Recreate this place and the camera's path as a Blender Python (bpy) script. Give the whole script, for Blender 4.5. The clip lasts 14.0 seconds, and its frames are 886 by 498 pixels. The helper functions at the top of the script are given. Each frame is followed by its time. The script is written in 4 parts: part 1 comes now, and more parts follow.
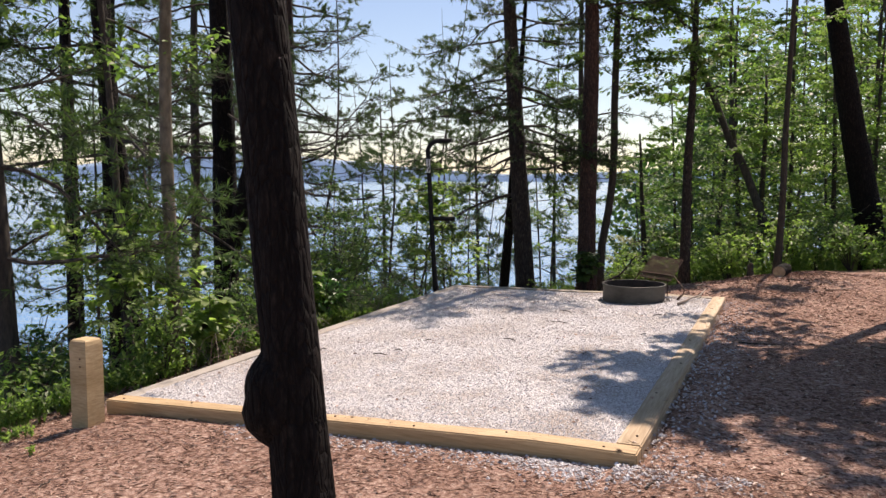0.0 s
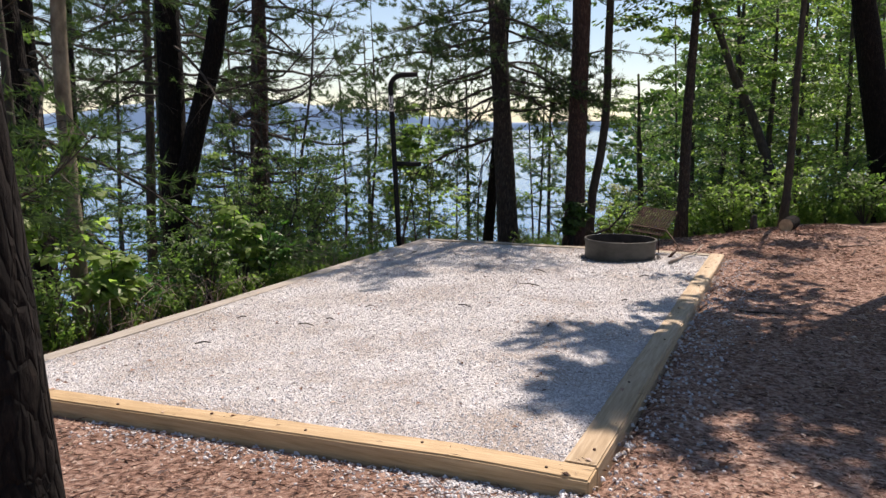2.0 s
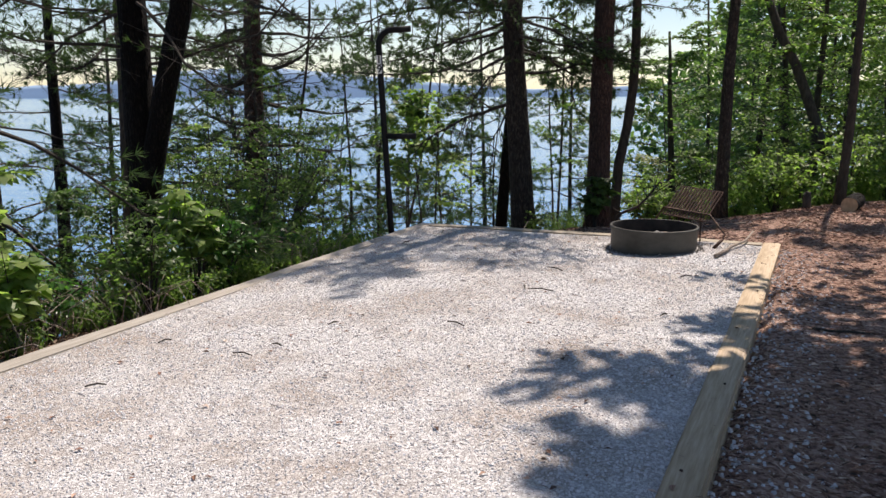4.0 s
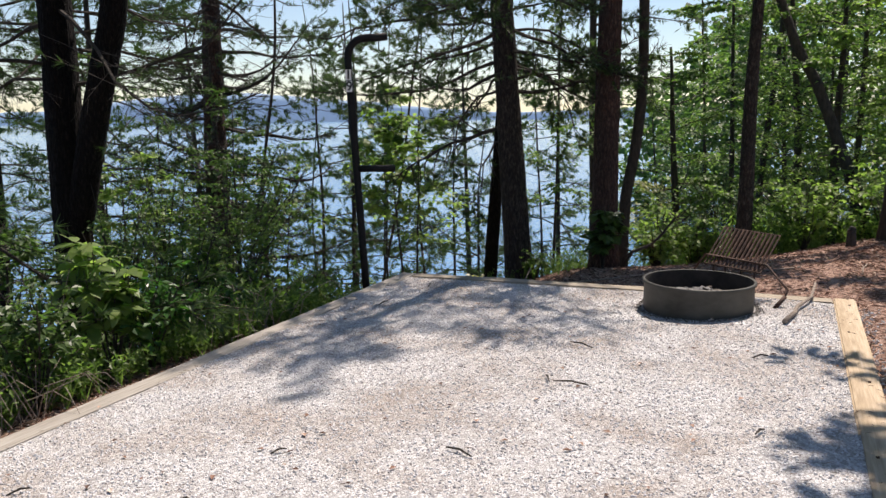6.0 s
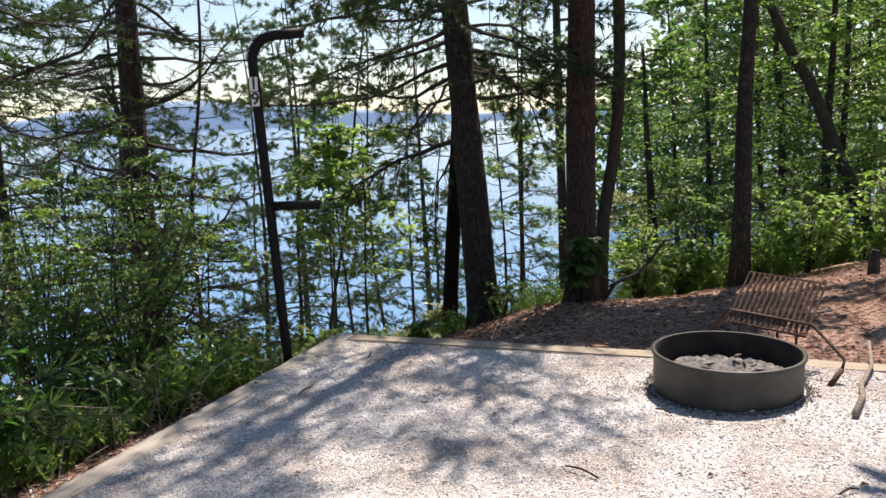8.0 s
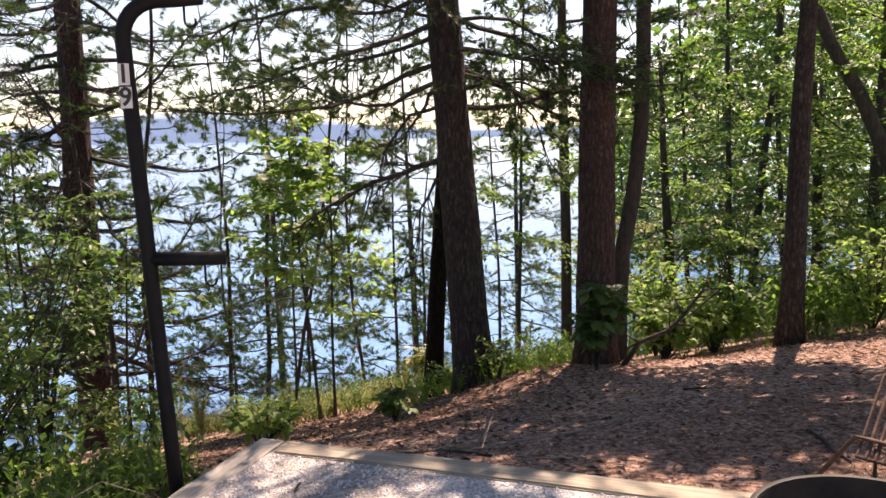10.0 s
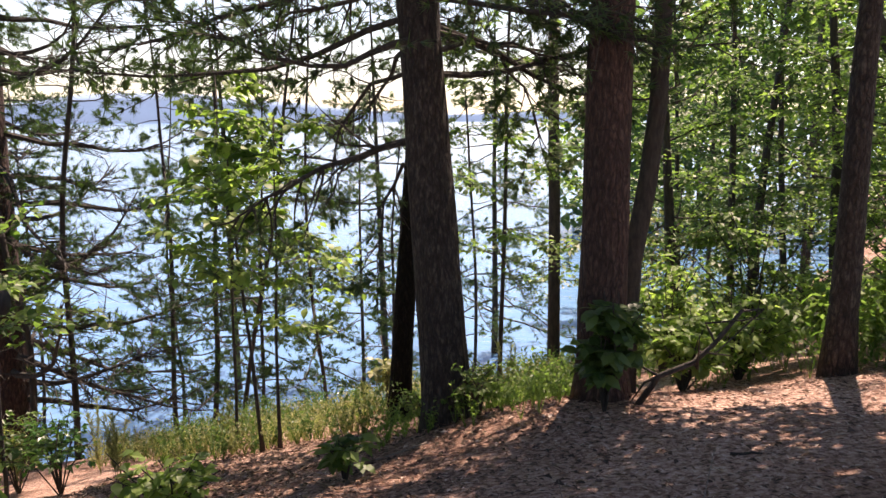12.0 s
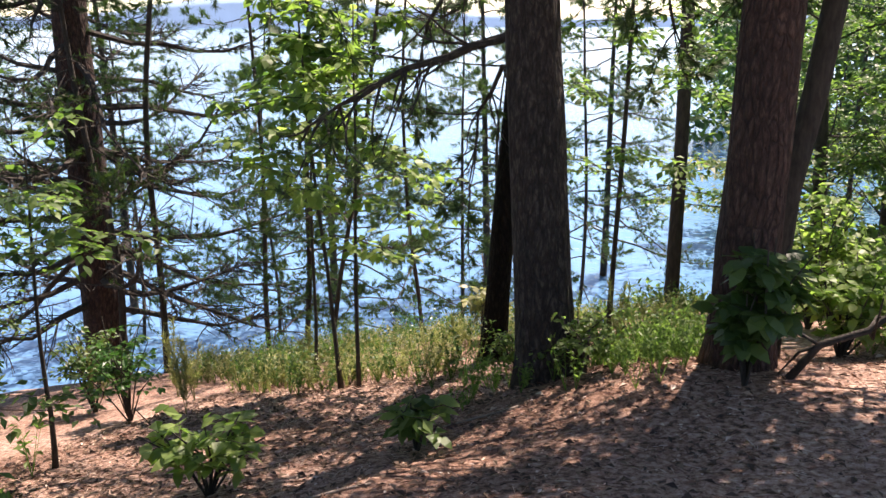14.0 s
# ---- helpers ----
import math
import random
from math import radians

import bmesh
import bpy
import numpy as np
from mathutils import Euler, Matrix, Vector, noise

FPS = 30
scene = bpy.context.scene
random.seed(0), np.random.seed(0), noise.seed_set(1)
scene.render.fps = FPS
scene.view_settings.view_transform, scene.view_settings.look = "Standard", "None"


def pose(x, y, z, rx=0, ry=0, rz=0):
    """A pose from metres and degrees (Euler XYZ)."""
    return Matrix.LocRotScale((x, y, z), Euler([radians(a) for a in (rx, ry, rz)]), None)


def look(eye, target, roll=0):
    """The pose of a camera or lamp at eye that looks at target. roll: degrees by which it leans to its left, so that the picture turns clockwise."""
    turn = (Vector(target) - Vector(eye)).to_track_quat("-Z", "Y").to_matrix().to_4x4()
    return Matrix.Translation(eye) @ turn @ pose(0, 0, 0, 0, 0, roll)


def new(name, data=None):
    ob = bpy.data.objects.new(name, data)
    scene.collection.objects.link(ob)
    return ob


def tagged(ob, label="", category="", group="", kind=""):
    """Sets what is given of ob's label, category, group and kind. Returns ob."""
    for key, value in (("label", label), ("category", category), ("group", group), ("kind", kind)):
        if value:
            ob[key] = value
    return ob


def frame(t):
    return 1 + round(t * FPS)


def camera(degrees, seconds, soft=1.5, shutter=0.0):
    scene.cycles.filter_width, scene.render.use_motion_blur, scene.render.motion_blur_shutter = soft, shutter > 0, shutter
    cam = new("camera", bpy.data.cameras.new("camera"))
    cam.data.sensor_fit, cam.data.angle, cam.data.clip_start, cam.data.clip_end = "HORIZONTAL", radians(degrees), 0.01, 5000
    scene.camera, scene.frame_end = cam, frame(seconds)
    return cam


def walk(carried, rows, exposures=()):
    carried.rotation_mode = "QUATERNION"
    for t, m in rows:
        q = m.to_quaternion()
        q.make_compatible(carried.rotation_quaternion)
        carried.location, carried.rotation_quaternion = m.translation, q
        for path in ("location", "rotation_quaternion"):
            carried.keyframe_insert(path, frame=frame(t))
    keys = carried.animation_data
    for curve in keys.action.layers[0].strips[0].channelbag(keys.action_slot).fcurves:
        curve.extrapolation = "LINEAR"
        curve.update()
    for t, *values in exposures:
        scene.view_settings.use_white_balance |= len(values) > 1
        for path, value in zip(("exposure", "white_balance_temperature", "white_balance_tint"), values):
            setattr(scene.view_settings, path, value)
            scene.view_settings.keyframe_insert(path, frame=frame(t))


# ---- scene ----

cam = camera(57.6, 14.0)

PATH = [
    (0, (0.952, 1.295, 1.4), (0.164, 3.124, 1.225), 0.2),
    (0.5, (1.017, 1.463, 1.336), (0.24, 3.292, 1.116), 0.5),
    (1, (0.998, 1.808, 1.304), (0.225, 3.635, 1.051), 0.3),
    (1.5, (0.972, 2.167, 1.304), (0.197, 3.988, 1.02), 0.6),
    (2, (0.911, 2.533, 1.306), (0.121, 4.345, 1.005), 0.4),
    (2.5, (0.8, 2.916, 1.282), (0.014, 4.723, 0.939), 0.2),
    (3, (0.739, 3.314, 1.272), (-0.057, 5.111, 0.904), -0.1),
    (3.2, (0.719, 3.446, 1.288), (-0.091, 5.236, 0.917), -0.1),
    (5.3, (0.07, 4.761, 1.244), (-0.772, 6.534, 0.863), -0.2),
    (5.5, (-0.006, 4.913, 1.239), (-0.828, 6.698, 0.869), -0.4),
    (6, (-0.153, 5.267, 1.27), (-0.943, 7.076, 0.947), -0.6),
    (6.5, (-0.295, 5.609, 1.355), (-1.068, 7.43, 1.06), -0.3),
    (7, (-0.368, 5.983, 1.366), (-1.077, 7.825, 1.045), -2.1),
    (7.5, (-0.507, 6.318, 1.362), (-1.206, 8.166, 1.053), -1.7),
    (8, (-0.636, 6.686, 1.363), (-1.337, 8.531, 1.044), -1.9),
    (8.5, (-0.755, 7.075, 1.351), (-1.416, 8.943, 1.081), -1.3),
    (8.7, (-0.774, 7.234, 1.358), (-1.458, 9.094, 1.092), -1.4),
    (10.8, (-1.376, 8.779, 1.318), (-2.044, 10.642, 1.026), -0.6),
    (11, (-1.416, 8.884, 1.297), (-2.067, 10.753, 1.008), -0.6),
    (11.5, (-1.481, 9.287, 1.274), (-2.136, 11.153, 0.98), -1.1),
    (12, (-1.574, 9.617, 1.276), (-2.197, 11.491, 0.956), -0.2),
    (12.5, (-1.627, 9.927, 1.243), (-2.288, 11.784, 0.908), 0.1),
    (13, (-1.745, 10.154, 1.237), (-2.537, 11.951, 0.856), 1.3),
    (13.5, (-1.826, 10.337, 1.216), (-2.675, 12.083, 0.734), 0.7),
    (14, (-1.845, 10.537, 1.192), (-2.698, 12.264, 0.654), -0.1),
]
walk(cam, [(t, look(a, b, r)) for t, a, b, r in PATH], [(0.0, 0.38, 7300, 22), (3.0, 0.25, 6950, 17), (6.5, 0.28, 6900, 16), (8.5, 0.74, 7300, 20), (11.0, 1.16, 8400, 32), (12.5, 1.1, 7700, 26), (14.0, 1.26, 7350, 23)])

# ---- light ----
SUN_EL, SUN_AZ = 61.0, 6.0            # degrees; azimuth clockwise from +y
sun_way = Vector((math.sin(radians(SUN_AZ)) * math.cos(radians(SUN_EL)), math.cos(radians(SUN_AZ)) * math.cos(radians(SUN_EL)), math.sin(radians(SUN_EL))))
world = bpy.data.worlds.new("sky")
scene.world = world
world.use_nodes = True
wn = world.node_tree
sky = wn.nodes.new("ShaderNodeTexSky")
sky.sky_type, sky.sun_disc = "NISHITA", False
sky.sun_elevation, sky.sun_rotation = radians(SUN_EL), radians(SUN_AZ)
sky.air_density, sky.dust_density, sky.ozone_density = 1.0, 0.15, 2.6
wn.links.new(sky.outputs[0], wn.nodes["Background"].inputs[0])
wn.nodes["Background"].inputs[1].default_value = 0.108
lamp = bpy.data.lights.new("sun", "SUN")
lamp.energy, lamp.angle, lamp.color = 5.8, radians(0.5), (1.0, 0.94, 0.85)
sun = new("sun", lamp)
sun.matrix_world = look((0, 0, 40), Vector((0, 0, 40)) - sun_way)


# ---- materials ----
def material(name, color, rough=0.8, metal=0.0):
    m = bpy.data.materials.new(name)
    m.use_nodes = True
    b = m.node_tree.nodes["Principled BSDF"]
    b.inputs["Base Color"].default_value = (*color, 1)
    b.inputs["Roughness"].default_value, b.inputs["Metallic"].default_value = rough, metal
    return m


def node(m, kind, **values):
    n = m.node_tree.nodes.new(kind)
    for k, v in values.items():
        n.inputs[k.replace("_", " ")].default_value = v
    return n


def ramp(m, source, stops):
    r = m.node_tree.nodes.new("ShaderNodeValToRGB")
    el = r.color_ramp.elements
    while len(el) < len(stops):
        el.new(0.5)
    for e, (p, c) in zip(el, stops):
        e.position, e.color = p, (*c, 1)
    m.node_tree.links.new(source, r.inputs[0])
    return r


def coords(m, scale=(1, 1, 1)):
    tc = m.node_tree.nodes.new("ShaderNodeTexCoord")
    mp = m.node_tree.nodes.new("ShaderNodeMapping")
    mp.inputs["Scale"].default_value = scale
    m.node_tree.links.new(tc.outputs["Object"], mp.inputs[0])
    return mp.outputs[0]


def noisy(name, stops, scale=8.0, stretch=(1, 1, 1), rough=0.85, bump=0.4, bump_scale=60.0, big=None, metal=0.0, depth=0.01):
    """Two scales of colour noise and a bump, on object coordinates."""
    m = material(name, (0.5, 0.5, 0.5), rough, metal)
    link, b = m.node_tree.links.new, m.node_tree.nodes["Principled BSDF"]
    co = coords(m, stretch)
    n1 = node(m, "ShaderNodeTexNoise", Scale=scale, Detail=8.0, Roughness=0.65)
    link(co, n1.inputs["Vector"])
    r = ramp(m, n1.outputs[0], stops)
    out = r.outputs[0]
    if big:
        n2 = node(m, "ShaderNodeTexNoise", Scale=big[0], Detail=3.0)
        link(co, n2.inputs["Vector"])
        r2 = ramp(m, n2.outputs[0], [(0.35, big[1]), (0.65, (1, 1, 1))])
        mx = m.node_tree.nodes.new("ShaderNodeMix")
        mx.data_type, mx.blend_type = "RGBA", "MULTIPLY"
        mx.inputs[0].default_value = 1.0
        link(out, mx.inputs[6]), link(r2.outputs[0], mx.inputs[7])
        out = mx.outputs[2]
    link(out, b.inputs["Base Color"])
    if bump:
        n3 = node(m, "ShaderNodeTexNoise", Scale=bump_scale, Detail=6.0, Roughness=0.7)
        link(co, n3.inputs["Vector"])
        bp = node(m, "ShaderNodeBump", Strength=bump, Distance=depth)
        link(n3.outputs[0], bp.inputs["Height"]), link(bp.outputs[0], b.inputs["Normal"])
    return m


def foliage(name, dark, light, glow=0.5, rough=0.45):
    """Leaves: each its own tone, lit through from behind."""
    m = material(name, dark, rough)
    link, b, tree = m.node_tree.links.new, m.node_tree.nodes["Principled BSDF"], m.node_tree
    geo = tree.nodes.new("ShaderNodeNewGeometry")
    r = ramp(m, geo.outputs["Random Per Island"], [(0.0, dark), (0.6, tuple((a + c) / 2 for a, c in zip(dark, light))), (1.0, light)])
    link(r.outputs[0], b.inputs["Base Color"])
    tl = tree.nodes.new("ShaderNodeBsdfTranslucent")
    br = tree.nodes.new("ShaderNodeMix")
    br.data_type, br.blend_type = "RGBA", "MULTIPLY"
    br.inputs[0].default_value, br.inputs[7].default_value = 1.0, (1.05, 1.28, 0.66, 1)
    link(r.outputs[0], br.inputs[6]), link(br.outputs[2], tl.inputs[0])
    mix = tree.nodes.new("ShaderNodeMixShader")
    mix.inputs[0].default_value = glow
    link(b.outputs[0], mix.inputs[1]), link(tl.outputs[0], mix.inputs[2])
    link(mix.outputs[0], tree.nodes["Material Output"].inputs[0])
    return m


def speckle(name, stops, rough=0.9):
    """Loose pieces: each its own colour."""
    m = material(name, (0.5, 0.5, 0.5), rough)
    geo = m.node_tree.nodes.new("ShaderNodeNewGeometry")
    r = ramp(m, geo.outputs["Random Per Island"], stops)
    m.node_tree.links.new(r.outputs[0], m.node_tree.nodes["Principled BSDF"].inputs["Base Color"])
    return m


def bark(name, crack, mid, light, plates=9.0, tall=0.14):
    """Plated pine bark: upright plates parted by dark fissures, flecked at a finer scale."""
    m = material(name, mid, 0.95)
    link, p = m.node_tree.links.new, m.node_tree.nodes["Principled BSDF"]
    co = coords(m, (1, 1, tall))
    warp = node(m, "ShaderNodeTexNoise", Scale=7.0, Detail=4.0)
    link(co, warp.inputs["Vector"])
    add = m.node_tree.nodes.new("ShaderNodeVectorMath")
    add.operation = "MULTIPLY_ADD"
    link(warp.outputs["Color"], add.inputs[0])
    add.inputs[1].default_value = (0.10, 0.10, 0.16)
    link(co, add.inputs[2])
    vo = node(m, "ShaderNodeTexVoronoi", Scale=plates)
    vo.feature = "DISTANCE_TO_EDGE"
    link(add.outputs[0], vo.inputs["Vector"])
    edge = ramp(m, vo.outputs["Distance"], [(0.0, (0.35, 0.35, 0.35)), (0.14, (0.8, 0.8, 0.8)), (0.4, (1, 1, 1))])
    fine = node(m, "ShaderNodeTexNoise", Scale=42.0, Detail=8.0, Roughness=0.75)
    link(co, fine.inputs["Vector"])
    tone = ramp(m, fine.outputs[0], [(0.34, crack), (0.5, mid), (0.68, light)])
    wide = node(m, "ShaderNodeTexNoise", Scale=1.3, Detail=2.0)
    link(co, wide.inputs["Vector"])
    wide_tone = ramp(m, wide.outputs[0], [(0.35, (0.6, 0.62, 0.62)), (0.65, (1, 1, 1))])
    mx = m.node_tree.nodes.new("ShaderNodeMix")
    mx.data_type, mx.blend_type = "RGBA", "MULTIPLY"
    mx.inputs[0].default_value = 1.0
    link(tone.outputs[0], mx.inputs[6]), link(wide_tone.outputs[0], mx.inputs[7])
    my = m.node_tree.nodes.new("ShaderNodeMix")
    my.data_type = "RGBA"
    link(edge.outputs[0], my.inputs[0]), link(mx.outputs[2], my.inputs[7])
    my.inputs[6].default_value = (*[c * 0.8 for c in crack], 1)
    link(my.outputs[2], p.inputs["Base Color"])
    h = m.node_tree.nodes.new("ShaderNodeMath")
    h.operation = "MULTIPLY_ADD"
    link(fine.outputs[0], h.inputs[0])
    h.inputs[1].default_value = 0.35
    link(edge.outputs[0], h.inputs[2])
    bp = node(m, "ShaderNodeBump", Strength=1.0, Distance=0.02)
    link(h.outputs[0], bp.inputs["Height"]), link(bp.outputs[0], p.inputs["Normal"])
    return m


# Near-black tones put the trunks' backlit shade into the bark colour.
M_SHADEBARK = bark("shade_darkened_pine_bark", (0.004, 0.003, 0.003), (0.013, 0.010, 0.009), (0.045, 0.034, 0.028), 30.0, 0.3)
M_SHADEBARK.node_tree.nodes["Principled BSDF"].inputs["Specular IOR Level"].default_value = 0.2
M_OLDBARK = bark("old_pine_bark", (0.014, 0.010, 0.008), (0.058, 0.042, 0.034), (0.17, 0.14, 0.115), 26.0, 0.34)
M_RED = bark("red_pine_bark", (0.022, 0.011, 0.008), (0.088, 0.045, 0.034), (0.20, 0.125, 0.10), 26.0, 0.34)
M_GREYBARK = noisy("grey_bark", [(0.3, (0.09, 0.075, 0.055)), (0.6, (0.22, 0.19, 0.14)), (0.8, (0.32, 0.30, 0.23))], 7, (2, 2, 1), 0.9, 0.6, 40, (2.0, (0.55, 0.5, 0.42)))
M_DARKBARK = noisy("dark_bark", [(0.3, (0.02, 0.017, 0.014)), (0.7, (0.075, 0.062, 0.05))], 10, (3, 3, 0.8), 0.95, 0.8, 30, depth=0.02)
M_NEEDLE = foliage("pine_needles", (0.028, 0.058, 0.022), (0.10, 0.16, 0.055), 0.45)
M_LEAF = foliage("green_leaves", (0.06, 0.12, 0.032), (0.22, 0.305, 0.105), 0.64)
M_BRIGHT = foliage("young_leaves", (0.13, 0.215, 0.055), (0.34, 0.43, 0.15), 0.62)
M_MID = foliage("shade_leaves", (0.04, 0.085, 0.026), (0.13, 0.205, 0.065), 0.55)
M_DEEP = foliage("glossy_leaves", (0.025, 0.085, 0.018), (0.075, 0.18, 0.04), 0.5, 0.3)
M_PALE = foliage("yellow_green_brush", (0.13, 0.145, 0.06), (0.42, 0.39, 0.21), 0.5)
M_TIMBER = noisy("treated_timber", [(0.3, (0.38, 0.27, 0.135)), (0.55, (0.56, 0.425, 0.245)), (0.75, (0.65, 0.52, 0.34))], 14, (1, 1, 6), 0.75, 0.35, 50, (0.8, (0.72, 0.68, 0.6)))
M_TIMBER_X = noisy("treated_timber_crosswise", [(0.3, (0.35, 0.24, 0.125)), (0.55, (0.53, 0.39, 0.235)), (0.75, (0.62, 0.49, 0.33))], 12, (0.35, 6, 6), 0.75, 0.35, 30, (0.8, (0.72, 0.68, 0.6)))
M_TIMBER_Y = noisy("treated_timber_lengthwise", [(0.3, (0.35, 0.26, 0.165)), (0.55, (0.52, 0.41, 0.29)), (0.75, (0.62, 0.52, 0.40))], 12, (6, 0.35, 6), 0.75, 0.35, 30, (0.8, (0.72, 0.68, 0.6)))
M_GREYWOOD = noisy("weathered_timber", [(0.3, (0.20, 0.16, 0.12)), (0.6, (0.36, 0.31, 0.24)), (0.8, (0.45, 0.41, 0.34))], 12, (0.35, 6, 6), 0.85, 0.4, 30)
M_GREYWOOD_Y = noisy("weathered_timber_lengthwise", [(0.3, (0.22, 0.195, 0.165)), (0.6, (0.36, 0.33, 0.29)), (0.8, (0.46, 0.435, 0.40))], 12, (6, 0.35, 6), 0.85, 0.4, 30)
def gravel_material(name):
    """Packed crushed stone: chips of two sizes, each its own grey, with dark gaps and soft brown stains."""
    m = material(name, (0.5, 0.5, 0.5), 0.95)
    link, p, tree = m.node_tree.links.new, m.node_tree.nodes["Principled BSDF"], m.node_tree
    co = coords(m)
    chips = node(m, "ShaderNodeTexVoronoi", Scale=75.0)
    edges = node(m, "ShaderNodeTexVoronoi", Scale=75.0)
    edges.feature = "DISTANCE_TO_EDGE"
    fine = node(m, "ShaderNodeTexNoise", Scale=240.0, Detail=4.0)
    stain = node(m, "ShaderNodeTexNoise", Scale=1.5, Detail=5.0, Roughness=0.65)
    for n in (chips, edges, fine, stain):
        link(co, n.inputs["Vector"])
    tone = ramp(m, chips.outputs["Color"], [(0.1, (0.36, 0.345, 0.34)), (0.45, (0.53, 0.52, 0.52)), (0.8, (0.67, 0.66, 0.665))])
    gap = ramp(m, edges.outputs["Distance"], [(0.0, (0.55, 0.52, 0.5)), (0.12, (1, 1, 1))])
    dirt = ramp(m, stain.outputs[0], [(0.36, (0.70, 0.63, 0.57)), (0.56, (1, 1, 1))])
    out = tone.outputs[0]
    for r in (gap, dirt):
        mx = tree.nodes.new("ShaderNodeMix")
        mx.data_type, mx.blend_type = "RGBA", "MULTIPLY"
        mx.inputs[0].default_value = 1.0
        link(out, mx.inputs[6]), link(r.outputs[0], mx.inputs[7])
        out = mx.outputs[2]
    link(out, p.inputs["Base Color"])
    h = tree.nodes.new("ShaderNodeMath")
    h.operation = "MULTIPLY_ADD"
    link(fine.outputs[0], h.inputs[0])
    h.inputs[1].default_value = 0.5
    link(gap.outputs[0], h.inputs[2])
    bp = node(m, "ShaderNodeBump", Strength=0.9, Distance=0.006)
    link(h.outputs[0], bp.inputs["Height"]), link(bp.outputs[0], p.inputs["Normal"])
    return m


M_GRAVELBED = gravel_material("gravel_bed")
M_STONE = speckle("gravel_stones", [(0.0, (0.33, 0.315, 0.31)), (0.3, (0.49, 0.48, 0.485)), (0.8, (0.61, 0.60, 0.61)), (1.0, (0.70, 0.69, 0.70))])
M_SOIL = noisy("forest_soil", [(0.36, (0.07, 0.04, 0.03)), (0.46, (0.29, 0.165, 0.12)), (0.56, (0.48, 0.325, 0.26)), (0.7, (0.62, 0.50, 0.425))], 30, (1, 1, 1), 0.95, 1.0, 110, (0.9, (0.62, 0.54, 0.49)), depth=0.015)
M_LITTER = speckle("leaf_litter", [(0.0, (0.05, 0.027, 0.02)), (0.35, (0.24, 0.13, 0.09)), (0.7, (0.45, 0.30, 0.225)), (1.0, (0.68, 0.57, 0.48))])
M_DARKLITTER = speckle("dark_dead_leaves", [(0.0, (0.035, 0.022, 0.016)), (0.6, (0.11, 0.07, 0.05)), (1.0, (0.24, 0.17, 0.12))])
M_STRAW = speckle("bleached_straw", [(0.0, (0.15, 0.10, 0.075)), (0.5, (0.32, 0.24, 0.19)), (1.0, (0.50, 0.42, 0.36))])
M_CHIP = speckle("wood_chips", [(0.0, (0.10, 0.065, 0.045)), (0.4, (0.33, 0.22, 0.16)), (0.85, (0.48, 0.36, 0.28)), (1.0, (0.62, 0.52, 0.43))])
M_STEEL = noisy("dark_weathered_steel", [(0.3, (0.035, 0.035, 0.032)), (0.6, (0.075, 0.075, 0.068)), (0.8, (0.12, 0.105, 0.085))], 5, (1, 1, 1.6), 0.55, 0.15, 60, (1.6, (0.75, 0.7, 0.65)), 0.35)
M_SOOT = noisy("soot", [(0.3, (0.008, 0.007, 0.006)), (0.7, (0.04, 0.03, 0.025))], 9, rough=0.95)
M_RUST = noisy("rusty_iron", [(0.3, (0.03, 0.018, 0.014)), (0.55, (0.085, 0.045, 0.032)), (0.8, (0.18, 0.12, 0.10))], 22, rough=0.75, bump=0.4, bump_scale=90, metal=0.4)
M_BLACK = noisy("black_paint", [(0.3, (0.004, 0.004, 0.005)), (0.8, (0.012, 0.012, 0.013))], 12, rough=0.6, bump=0.1, bump_scale=120)
M_BLACK.node_tree.nodes["Principled BSDF"].inputs["Specular IOR Level"].default_value = 0.2
M_ASH = noisy("ash", [(0.3, (0.05, 0.048, 0.046)), (0.5, (0.20, 0.195, 0.19)), (0.75, (0.40, 0.39, 0.38))], 30, rough=1.0, bump=1.0, bump_scale=70, depth=0.02)
M_CUT = noisy("cut_wood", [(0.3, (0.30, 0.20, 0.12)), (0.7, (0.52, 0.38, 0.24))], 18, rough=0.9)
M_DEADWOOD = noisy("dead_wood", [(0.3, (0.12, 0.09, 0.07)), (0.6, (0.28, 0.23, 0.19)), (0.8, (0.42, 0.37, 0.32))], 20, (2, 2, 1), 0.95, 0.5, 60)
M_WHITE = noisy("white_plate", [(0.3, (0.62, 0.62, 0.6)), (0.7, (0.78, 0.78, 0.76))], 30, rough=0.5, bump=0)
M_INK = noisy("black_ink", [(0.3, (0.012, 0.012, 0.012)), (0.7, (0.03, 0.03, 0.03))], 30, rough=0.5, bump=0)
M_HAZEHILL = noisy("hazy_distant_woods", [(0.3, (0.10, 0.15, 0.20)), (0.7, (0.15, 0.21, 0.27))], 0.02, rough=1.0, bump=0)
# Blue emission paints distance haze over the backlit hills.
M_HAZEHILL.node_tree.nodes["Principled BSDF"].inputs["Emission Color"].default_value = (0.22, 0.33, 0.52, 1)
M_HAZEHILL.node_tree.nodes["Principled BSDF"].inputs["Emission Strength"].default_value = 0.6
M_WATER = material("lake_water", (0.095, 0.22, 0.39), 0.12)
_l = M_WATER.node_tree.links.new
_co = coords(M_WATER, (0.35, 1.0, 1.0))
_n = node(M_WATER, "ShaderNodeTexNoise", Scale=1.6, Detail=5.0, Roughness=0.6)
_b = node(M_WATER, "ShaderNodeBump", Strength=0.55, Distance=0.12)
_l(_co, _n.inputs["Vector"]), _l(_n.outputs[0], _b.inputs["Height"]), _l(_b.outputs[0], M_WATER.node_tree.nodes["Principled BSDF"].inputs["Normal"])


